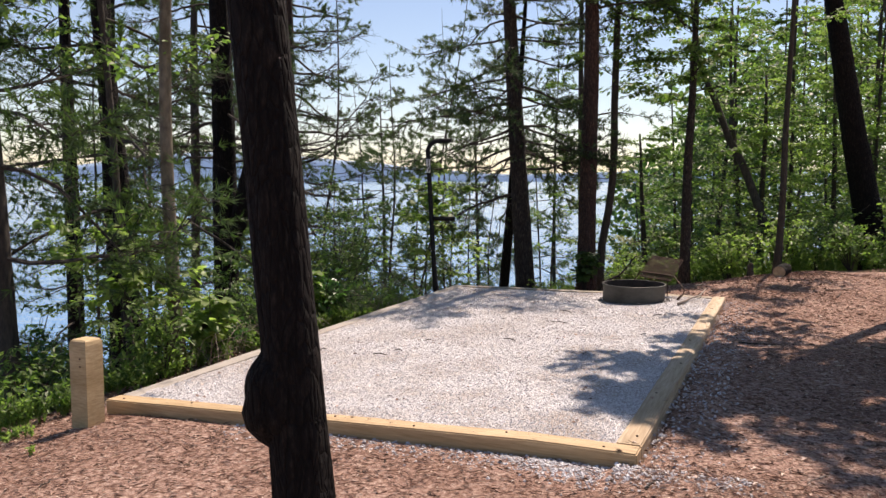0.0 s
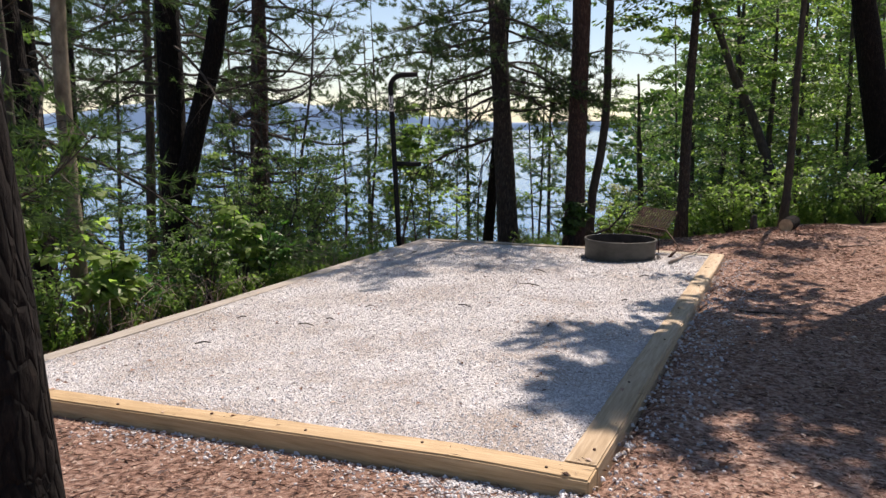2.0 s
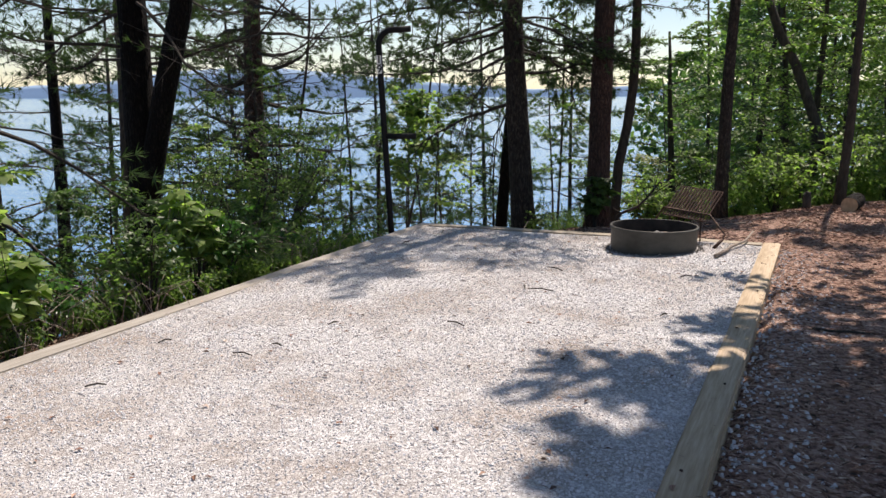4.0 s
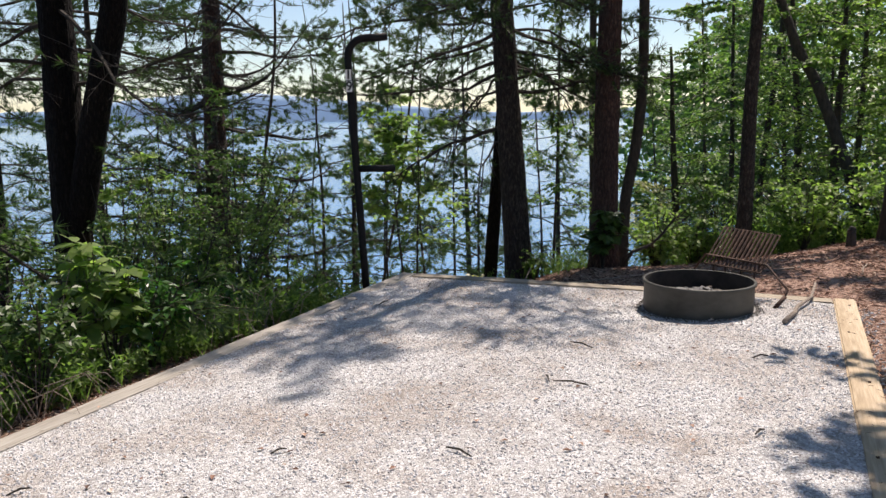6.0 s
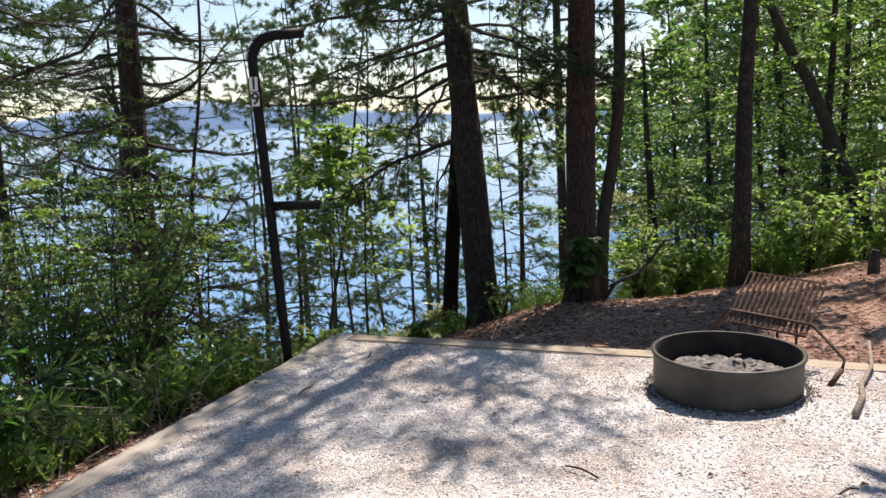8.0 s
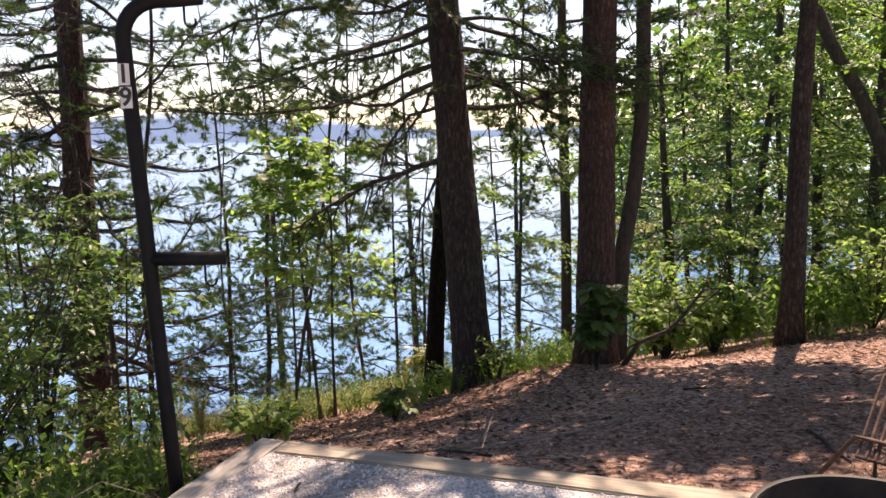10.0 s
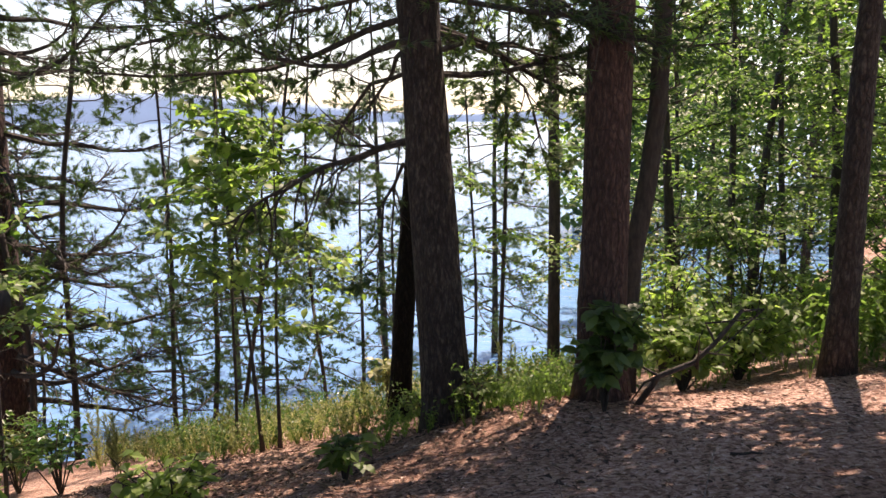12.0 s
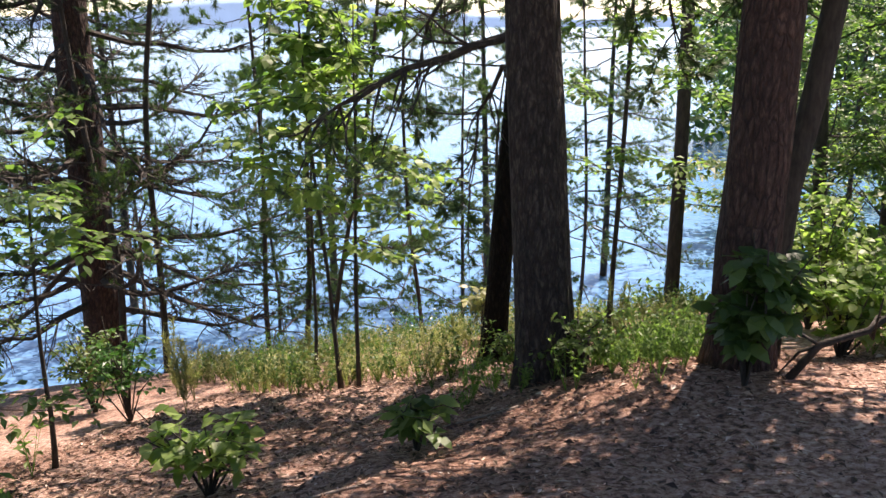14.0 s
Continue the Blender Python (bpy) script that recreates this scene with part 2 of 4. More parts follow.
# ---- mesh tools ----
def mesh_object(name, verts, faces, mat, parent=None, smooth=False, label=""):
    me = bpy.data.meshes.new(name)
    me.from_pydata([tuple(v) for v in verts], [], faces)
    me.materials.append(mat)
    if smooth:
        me.polygons.foreach_set("use_smooth", [True] * len(me.polygons))
    me.update()
    ob = new(name, me)
    if parent:
        ob.parent = parent
    if label:
        ob["label"] = label
    return ob


def part(name, bm, mat, parent=None, label="", smooth=False):
    me = bpy.data.meshes.new(name)
    bm.to_mesh(me)
    bm.free()
    me.materials.append(mat)
    if smooth:
        me.polygons.foreach_set("use_smooth", [True] * len(me.polygons))
    ob = new(name, me)
    if parent:
        ob.parent = parent
    if label:
        ob["label"] = label
    return ob


class Soup:
    """Collects vertices and faces for one mesh."""

    def __init__(self):
        self.v, self.f = [], []

    def tube(self, pts, radii, segs=8, rough=0.0, cap=True, seed=0.0, ridges=0):
        pts = [Vector(p) for p in pts]
        start, n = len(self.v), len(pts)
        side = Vector((1, 0.13, 0.07))
        for i, p in enumerate(pts):
            way = (pts[min(i + 1, n - 1)] - pts[max(i - 1, 0)]).normalized()
            a = way.cross(side)
            a = (a if a.length > 0.1 else way.cross(Vector((0, 1, 0.2)))).normalized()
            b = way.cross(a)
            for k in range(segs):
                w = 2 * math.pi * k / segs
                r = radii[i]
                if rough:
                    c = Vector((math.cos(w) * 2.2, math.sin(w) * 2.2, i * 0.35 + seed))
                    r *= 1 + rough * noise.noise(c) + rough * 0.6 * noise.noise(c * 3.1)
                    if ridges:
                        r *= 1 + 0.035 * (1 if (k + (i // 5) * 1) % 2 else -1) * (0.4 + noise.noise(Vector((k * 1.7, i * 0.21, seed))))
                self.v.append(p + (a * math.cos(w) + b * math.sin(w)) * r)
        for i in range(n - 1):
            for k in range(segs):
                q, s = start + i * segs, (k + 1) % segs
                self.f.append((q + k, q + s, q + segs + s, q + segs + k))
        if cap:
            self.f.append(tuple(start + k for k in reversed(range(segs))))
            self.f.append(tuple(start + (n - 1) * segs + k for k in range(segs)))

    def leaf(self, p, way, up, length, width, fold=0.15):
        """A pointed leaf of four triangles' outline, folded along its rib."""
        p, way = Vector(p), Vector(way).normalized()
        s = way.cross(up)
        s = (s if s.length > 0.05 else way.cross(Vector((1, 0, 0.3)))).normalized()
        n = s.cross(way)
        i = len(self.v)
        if length > 0.085:
            for f, w in ((0.0, 0.0), (0.28, 0.42), (0.62, 0.4)):
                c = p + way * length * f - n * length * 0.12 * f * f
                self.v += [c + s * width * w + n * width * fold * w, c - s * width * w + n * width * fold * w]
            self.v.append(p + way * length - n * length * 0.14)
            self.f += [(i, i + 2, i + 3), (i + 2, i + 4, i + 5, i + 3), (i + 4, i + 6, i + 5)]
            return
        mid = p + way * length * 0.45
        self.v += [p, mid + s * width / 2 + n * width * fold, p + way * length - n * length * 0.12, mid - s * width / 2 + n * width * fold]
        self.f += [(i, i + 1, i + 2), (i, i + 2, i + 3)]

    def needle(self, p, way, length, width):
        way = Vector(way).normalized()
        s = way.orthogonal().normalized() * width
        i = len(self.v)
        self.v += [Vector(p) - s, Vector(p) + s, Vector(p) + way * length]
        self.f.append((i, i + 1, i + 2))

    def put(self, name, mat, parent=None, smooth=False, label=""):
        return mesh_object(name, self.v, self.f, mat, parent, smooth, label)


def rnd(a, b):
    return random.uniform(a, b)


def jitter(s):
    return Vector((rnd(-s, s), rnd(-s, s), rnd(-s, s)))


# ---- ground ----
PAD = (-3.33, 5.36, 0.28, 11.38)      # x0, y0, x1, y1 of the timber border
LAKE = -3.9


def smooth_min(a, b, k):
    h = max(k - abs(a - b), 0) / k
    return min(a, b) - h * h * k / 4


def pad_z(x, y):
    """The pad falls gently towards the lake bank, most at its front."""
    return -0.04 * max(0.0, min(3.4, -0.3 - x)) * (1 - 0.11 * max(0.0, min(6.0, y - 5.4)))


def height(x, y):
    """The ground's height."""
    flat = -0.09 + 0.9 * pad_z(x, y) + 0.12 * math.exp(-((x - 1.6) / 2.0) ** 2 - ((y - 13.2) / 2.2) ** 2)
    if x > PAD[2] - 0.1:
        flat += 0.03
    lake_side = -0.69 + 0.257 * (x + 2.2) - 0.2 * (y - 14.7)
    left = -0.13 + 0.36 * (x + 3.4)
    z = smooth_min(smooth_min(flat, lake_side, 0.5), left, 0.25)
    brink = y - 16.9 - 0.33 * (x + 9.5)
    if brink > 0 and x < -1.5:
        z -= 0.55 * brink * min(1.0, (-1.5 - x) / 2.5)
    z += 0.2 * math.exp(-((x + 2.6) / 0.9) ** 2 - ((y - 14.7) / 0.75) ** 2)
    if x > 0:
        z += 0.1 * max(0.0, min(y, 60) - 20) * min(1, x / 8)
    n = 0.05 * noise.noise(Vector((x * 0.5, y * 0.5, 3))) + 0.018 * noise.noise(Vector((x * 2.1, y * 2.1, 7)))
    inside = PAD[0] - 0.5 < x < PAD[2] + 0.3 and PAD[1] - 0.3 < y < PAD[3] + 0.3
    if PAD[0] < x < PAD[2] and PAD[1] < y < PAD[3]:
        return pad_z(x, y) - 0.14
    return max(z + n * (0.3 if inside else 1), LAKE - 3)


def grid(name, xs, ys, mat, f):
    v = [(x, y, f(x, y)) for y in ys for x in xs]
    w = len(xs)
    return mesh_object(name, v, [(j * w + i, j * w + i + 1, (j + 1) * w + i + 1, (j + 1) * w + i) for j in range(len(ys) - 1) for i in range(w - 1)], mat, None, True)


def steps(*spans):
    out = []
    for a, b, n in spans:
        out += [a + (b - a) * i / n for i in range(n)]
    return out + [spans[-1][1]]


ground = grid("ground", steps((-400, -40, 6), (-40, -12, 14), (-12, 6, 150), (6, 20, 14), (20, 400, 8)), steps((-400, -30, 6), (-30, -2, 10), (-2, 22, 170), (22, 60, 20), (60, 400, 6)), M_SOIL, height)
tagged(ground, "reddish forest soil strewn with pine straw and wood chips", "ground", kind="structure")
water = mesh_object("water", [(-3000, -600, LAKE), (3000, -600, LAKE), (3000, 4000, LAKE), (-3000, 4000, LAKE)], [(0, 1, 2, 3)], M_WATER)
tagged(water, "rippled blue lake water glittering in the sun", "lake", kind="structure")


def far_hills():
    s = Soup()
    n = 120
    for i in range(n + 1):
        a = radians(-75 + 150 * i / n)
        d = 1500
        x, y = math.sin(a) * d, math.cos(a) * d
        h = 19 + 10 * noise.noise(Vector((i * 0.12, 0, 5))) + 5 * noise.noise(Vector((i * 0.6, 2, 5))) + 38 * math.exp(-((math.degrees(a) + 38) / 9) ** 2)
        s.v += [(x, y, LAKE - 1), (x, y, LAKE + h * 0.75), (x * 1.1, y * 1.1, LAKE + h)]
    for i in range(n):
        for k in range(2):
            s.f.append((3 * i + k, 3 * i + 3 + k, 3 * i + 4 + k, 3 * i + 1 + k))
    return tagged(s.put("backdrop", M_HAZEHILL, None, True), "low wooded hills beyond the lake in painted blue haze", "hills", kind="structure")


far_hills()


def thing(name, place, label, category, group="", kind=""):
    e = new(name)
    e.location = place
    e.empty_display_size = 0.1
    return tagged(e, label, category, group, kind)


# ---- trees ----
def stem(base, lean, tall, bow=0.0, wobble=0.04, n=14, seed=0.0):
    """Points of a trunk: lean is metres sideways per metre up."""
    pts = []
    for i in range(n + 1):
        f = i / n
        z = tall * f
        w = Vector((noise.noise(Vector((f * 3, seed, 0.5))), noise.noise(Vector((f * 3, seed, 9.5))), 0)) * wobble * tall * 0.1 * min(1, f * 4)
        pts.append(Vector((lean[0] * z + bow * math.sin(f * math.pi), lean[1] * z, z)) + w)
    return pts


def at_height(pts, z):
    for a, b in zip(pts, pts[1:]):
        if a.z <= z <= b.z:
            return a.lerp(b, (z - a.z) / max(b.z - a.z, 1e-6))
    return pts[-1]


def pine_spray(wood, green, p, way, length, tufts, thick, size=0.11, sparse=1.0, bare=False):
    """A pine limb that droops and rises again, with side twigs and needle tufts."""
    p, way = Vector(p), Vector(way).normalized()
    n, pts = 7, [p]
    for i in range(n):
        way = (way + jitter(0.26) + Vector((0, 0, 0.06 * (i - 2)))).normalized()
        p = p + way * length / n
        pts.append(p)
    wood.tube(pts, [thick * (1 - 0.85 * i / n) for i in range(n + 1)], 5, cap=False)
    for j in range(tufts):
        f = rnd(0.25, 1.0)
        k = min(int(f * n), n - 1)
        q = pts[k].lerp(pts[k + 1], f * n - k)
        side = (jitter(1.0) + (pts[k + 1] - pts[k]).normalized() * 0.8)
        side.z *= 0.5
        side.normalize()
        tip = q + side * rnd(0.15, 0.32) * length * (1.15 - 0.6 * f)
        wood.tube([q, q.lerp(tip, 0.5) + jitter(0.04), tip], [thick * 0.22, thick * 0.16, thick * 0.08], 3, cap=False)
        if bare:
            for u in range(3):
                c = q.lerp(tip, 0.3 + 0.25 * u)
                wood.tube([c, c + (side + jitter(0.9)).normalized() * rnd(0.08, 0.25)], [thick * 0.12, thick * 0.05], 3, cap=False)
            if rnd(0, 1) < 0.75:
                continue
        for u in range(3):
            c = q.lerp(tip, 0.55 + 0.22 * u)
            for _ in range(int(12 * sparse)):
                green.needle(c, side + jitter(0.85), size * rnd(0.55, 1.05), 0.0056)


def pine(place, lean, tall, r, limbs, label, mat, low=0.3, spread=1.8, tufts=26, bow=0.0, burl=None, segs=20, name="pine_tree", group="", needle=0.11, seed=1.0, thick=0.022, dense=1.0, bare=0.0, power=1.25):
    x, y = place
    e = thing(name, (x, y, height(x, y) - 0.12), label, "tree", group)
    random.seed(int(seed * 977))
    pts = stem(place, lean, tall, bow, 0.05 if r > 0.06 else 0.3, max(14, int(tall * 4)), seed)
    flare = [r * (1 - 0.88 * (p.z / tall) ** 1.3) * (1 + 0.45 * math.exp(-p.z / 0.22)) for p in pts]
    if burl:
        flare = [q * (1 + burl[1] * math.exp(-((p.z - burl[0]) / 0.09) ** 2)) for q, p in zip(flare, pts)]
    s = Soup()
    s.tube(pts, flare, segs, 0.07, True, seed, 1)
    s.put("trunk", mat, e, True)
    wood, green = Soup(), Soup()
    for i in range(limbs):
        z = tall * (low + (0.98 - low) * ((i + rnd(0, 1)) / limbs) ** power)
        a = i * 2.4 + rnd(-0.5, 0.5)
        f = (z / tall - low) / (1 - low)
        long = spread * (1.1 - 0.75 * f) * rnd(0.65, 1.15)
        pine_spray(wood, green, at_height(pts, z), (math.cos(a), math.sin(a), rnd(-0.2, 0.25)), long, max(4, int(tufts * rnd(0.6, 1.2) * (1 - 0.4 * f))), thick * (1.1 - 0.6 * f), needle, dense, z < bare)
    tagged(wood.put("limb_wood", M_DARKBARK, e), kind="stuff")
    if green.v:
        tagged(green.put("crown", M_NEEDLE, e), kind="stuff")
    return e


def leaf_spray(wood, green, p, way, length, leaves, size, thick=0.008):
    """A twig whose leaves lie in flat layers."""
    p, way = Vector(p), Vector(way).normalized()
    n, pts = 5, [p]
    for i in range(n):
        way = (way + jitter(0.2) - Vector((0, 0, 0.03))).normalized()
        p = p + way * length / n
        pts.append(p)
    wood.tube(pts, [thick * (1 - 0.8 * i / n) for i in range(n + 1)], 4, cap=False)
    for j in range(leaves):
        f = rnd(0.2, 1.0)
        k = min(int(f * n), n - 1)
        q = pts[k].lerp(pts[k + 1], f * n - k)
        a = rnd(0, 6.28)
        off = Vector((math.cos(a), math.sin(a), rnd(-0.25, 0.2)))
        q = q + off * rnd(0.0, 0.26) * length * (1.1 - 0.5 * f)
        green.leaf(q, off + jitter(0.5) - Vector((0, 0, 0.25)), Vector((0, 0, 1)) + jitter(0.45), size * rnd(0.6, 1.2), size * rnd(0.5, 0.75))


def broadleaf(place, lean, tall, r, limbs, label, mat=None, leafmat=None, low=0.3, spread=1.4, leaves=60, size=0.09, bow=0.0, name="broadleaf_tree", group="", seed=1.0, segs=10, category="tree", sub=2):
    x, y = place
    e = thing(name, (x, y, height(x, y) - 0.06), label, category, group)
    random.seed(int(seed * 613))
    pts = stem(place, lean, tall, bow, 0.1, max(10, int(tall * 2)), seed)
    s = Soup()
    s.tube(pts, [r * (1 - 0.75 * p.z / tall) * (1 + 0.35 * math.exp(-p.z / 0.15)) for p in pts], segs, 0.06, True, seed)
    s.put("trunk", mat or M_DARKBARK, e, True)
    wood, green = Soup(), Soup()
    for i in range(limbs):
        z = tall * (low + (0.99 - low) * (i + rnd(0, 1)) / limbs)
        a = i * 2.4 + rnd(-0.6, 0.6)
        f = (z / tall - low) / (1 - low)
        long = spread * (1.15 - 0.7 * f) * rnd(0.6, 1.2)
        p = at_height(pts, z)
        way = Vector((math.cos(a), math.sin(a), rnd(0.0, 0.5)))
        for k in range(sub):
            leaf_spray(wood, green, p + way * long * 0.25 * k, way + jitter(0.4) * k, long * (1 - 0.15 * k), leaves, size, max(0.004, r * 0.16))
    tagged(wood.put("branch_wood", mat or M_DARKBARK, e), kind="stuff")
    tagged(green.put("crown", leafmat or M_LEAF, e), kind="stuff")
    return e


def bush(place, tall, wide, stems, leaves, size, leafmat, label, seed, name="bush", group=""):
    x, y = place
    e = thing(name, (x, y, height(x, y) - 0.03), label, "bush", group)
    random.seed(int(seed * 331))
    wood, green = Soup(), Soup()
    for i in range(stems):
        a, h = rnd(0, 6.28), tall * rnd(0.55, 1.0)
        tip = Vector((math.cos(a) * wide * rnd(0.2, 1), math.sin(a) * wide * rnd(0.2, 1), h))
        mid = Vector((tip.x * 0.35, tip.y * 0.35, h * 0.6)) + jitter(0.05)
        wood.tube([(0, 0, 0), mid, tip], [0.008, 0.006, 0.003], 4, cap=False)
        for k in range(3):
            leaf_spray(wood, green, mid.lerp(tip, k / 3), Vector((math.cos(a + k * 2.1), math.sin(a + k * 2.1), 0.35)), wide * rnd(0.35, 0.6), leaves, size, 0.003)
    tagged(wood.put("stem_wood", M_DARKBARK, e), kind="stuff")
    tagged(green.put("foliage", leafmat, e), kind="stuff")
    return e


# ---- the tent pad ----
X0F, X0B = -3.32, -3.20               # the left border runs slightly inwards


def beam(name, a, b, w, h, mat, label, parent, top=0.0, bend=0.0):
    """A squared timber from a to b along its outer top edge, with worn edges; the inside lies on its left."""
    a, b = Vector((*a, 0)), Vector((*b, 0))
    way = (b - a).normalized()
    inner = Vector((-way.y, way.x, 0)) * w
    bm = bmesh.new()
    n = 18
    rings = []
    for i in range(n + 1):
        c = a.lerp(b, i / n)
        s = bend * math.sin(math.pi * i / n) + pad_z(c.x, c.y)
        j = [Vector((0, 0, 0.006 * noise.noise(Vector((i * 0.4, k * 3.3, len(name)))))) for k in range(4)]
        rings.append([bm.verts.new(c + Vector((0, 0, top + s)) + j[0]), bm.verts.new(c + inner + Vector((0, 0, top + s)) + j[1]),
                      bm.verts.new(c + inner + Vector((0, 0, top + s - h))), bm.verts.new(c + Vector((0, 0, top + s - h)))])
    for p, q in zip(rings, rings[1:]):
        for k in range(4):
            bm.faces.new((p[k], p[(k + 1) % 4], q[(k + 1) % 4], q[k]))
    bm.faces.new(reversed(rings[0])), bm.faces.new(rings[-1])
    bmesh.ops.recalc_face_normals(bm, faces=bm.faces)
    long = [e for e in bm.edges if len(e.link_faces) == 2 and e.calc_face_angle(0) > 1]
    bmesh.ops.bevel(bm, geom=long, offset=0.008, segments=2, affect="EDGES")
    return part(name, bm, mat, parent, label)


tent_pad = thing("tent_pad", (0, 0, 0), "pale crushed-gravel tent pad framed by squared pressure-treated timbers", "tent pad")
PW = 0.14
beam("front_timber", (X0F, PAD[1]), (PAD[2], PAD[1]), PW, 0.15, M_TIMBER_X, "yellowish treated timber", tent_pad)
beam("side_timber", (PAD[2], PAD[1] + PW + 0.004), (PAD[2], PAD[3]), PW, 0.15, M_TIMBER_Y, "yellowish treated timber", tent_pad)
beam("back_timber", (PAD[2] - PW - 0.004, PAD[3]), (X0B + PW, PAD[3]), PW, 0.15, M_GREYWOOD, "weathered grey timber", tent_pad, -0.004)
beam("side_timber", (X0B, PAD[3]), (X0F, PAD[1] + PW + 0.004), PW, 0.15, M_GREYWOOD_Y, "weathered timber half hidden by gravel", tent_pad, -0.004)


def nail(x, y, parent):
    bm = bmesh.new()
    bmesh.ops.create_cone(bm, cap_ends=True, segments=8, radius1=0.007, radius2=0.006, depth=0.006, matrix=Matrix.Translation((x, y, pad_z(x, y) + 0.003)))
    part("nail_head", bm, M_RUST, parent)


for k in range(7):
    nail(X0F + 0.12 + k * 0.55, PAD[1] + 0.05 + 0.04 * (k % 2), tent_pad)
    nail(PAD[2] - 0.05 - 0.04 * (k % 2), PAD[1] + 0.3 + k * 0.95, tent_pad)


def gravel_height(x, y):
    return pad_z(x, y) - 0.012 + 0.014 * noise.noise(Vector((x * 0.8, y * 0.8, 1))) + 0.006 * noise.noise(Vector((x * 5, y * 5, 2)))


bed = grid("gravel_bed", steps((X0F + 0.1, PAD[2] - PW + 0.01, 60)), steps((PAD[1] + PW - 0.01, PAD[3] - PW + 0.01, 110)), M_GRAVELBED, gravel_height)
bed.parent = tent_pad
bed["label"] = "pale grey crushed gravel"


def scatter_stones(name, spots, low, high, mat, parent, label, flat=0.6):
    """Small angular stones, five-sided."""
    s = Soup()
    for x, y, z in spots:
        r, a = rnd(low, high), rnd(0, 6.28)
        i = len(s.v)
        for k in range(4):
            w = a + k * 1.57 + rnd(-0.4, 0.4)
            s.v.append((x + math.cos(w) * r * rnd(0.6, 1.1), y + math.sin(w) * r * rnd(0.6, 1.1), z - r * 0.3))
        for k in range(3):
            w = a + 0.6 + k * 2.1
            s.v.append((x + math.cos(w) * r * 0.5, y + math.sin(w) * r * 0.5, z + r * flat * rnd(0.6, 1.1)))
        s.f += [(i + 4, i + 5, i + 6), (i, i + 1, i + 4), (i + 1, i + 5, i + 4), (i + 1, i + 2, i + 5), (i + 2, i + 6, i + 5), (i + 2, i + 3, i + 6), (i + 3, i, i + 6), (i, i + 4, i + 6)]
    ob = s.put(name, mat, parent, False, label)
    return tagged(ob, kind="stuff")


random.seed(5)
spots = []
for _ in range(42000):
    y = PAD[1] + PW + (PAD[3] - PAD[1] - 2 * PW) * random.random() ** 1.15
    x = rnd(X0F + (X0B - X0F) * (y - PAD[1]) / 6.3 + PW, PAD[2] - PW)
    spots.append((x, y, gravel_height(x, y)))
scatter_stones("gravel", spots, 0.004, 0.011, M_STONE, tent_pad, "loose pale grey gravel")
spots = []
for _ in range(3400):
    x, y = random.choice([(rnd(-2.2, 0.9), PAD[1] - abs(random.gauss(0, 0.13))), (PAD[2] + abs(random.gauss(0, 0.22)), rnd(5.2, 11.2)), (-3.37 - abs(random.gauss(0, 0.2)), rnd(5.6, 10.8))])
    spots.append((x, y, height(x, y)))
for _ in range(900):
    x, y = random.gauss(0.0, 0.26), PAD[1] - 0.02 - abs(random.gauss(0, 0.12))
    spots.append((x, y, height(x, y)))
tagged(scatter_stones("spilled_gravel", spots, 0.005, 0.016, M_STONE, None, "grey gravel spilled along the pad's timbers"), "", "gravel")


def pad_debris(name, n, low, high, wide, mat, label, seed):
    random.seed(seed)
    s = Soup()
    for _ in range(n):
        x, y = rnd(X0F + 0.15, PAD[2]), rnd(PAD[1], PAD[3] - 0.1)
        if noise.noise(Vector((x * 1.3, y * 1.3, 21))) < rnd(-0.6, 0.35):
            continue
        edge = x > PAD[2] - PW or y < PAD[1] + PW
        a, l = rnd(0, 6.28), rnd(low, high)
        s.leaf((x, y, pad_z(x, y) + 0.003 if edge else gravel_height(x, y) + 0.008), (math.cos(a), math.sin(a), rnd(0, 0.12)), Vector((rnd(-0.3, 0.3), rnd(-0.3, 0.3), 1)), l, l * wide, 0.2)
    return tagged(s.put(name, mat), label, "litter", kind="stuff")


pad_debris("pine_needles", 3000, 0.015, 0.055, 0.025, M_STRAW, "brown pine needles strewn over the gravel", 31)
pad_debris("dead_leaves", 420, 0.012, 0.045, 0.55, M_LITTER, "small dead leaves and bark bits on the gravel", 32)
random.seed(33)
for k in range(14):
    x, y, a, l = rnd(-2.9, 0.0), rnd(5.7, 11.0), rnd(0, 6.28), rnd(0.06, 0.18)
    if math.hypot(x + 0.71, y - 10.84) < 0.5:
        continue
    z = gravel_height(x, y) + 0.012
    s = Soup()
    s.tube([(x, y, z), (x + math.cos(a) * l * 0.5, y + math.sin(a) * l * 0.5 + 0.008, z + 0.008), (x + math.cos(a) * l, y + math.sin(a) * l, z)], [0.004, 0.005, 0.003], 5)
    tagged(s.put("twig", M_DARKBARK), "short dark twig lying on the gravel", "twig", "twigs on the gravel")


# ---- fire ring with its grill ----
RING = (-0.705, 10.82)
RR, RH = 0.357, 0.188


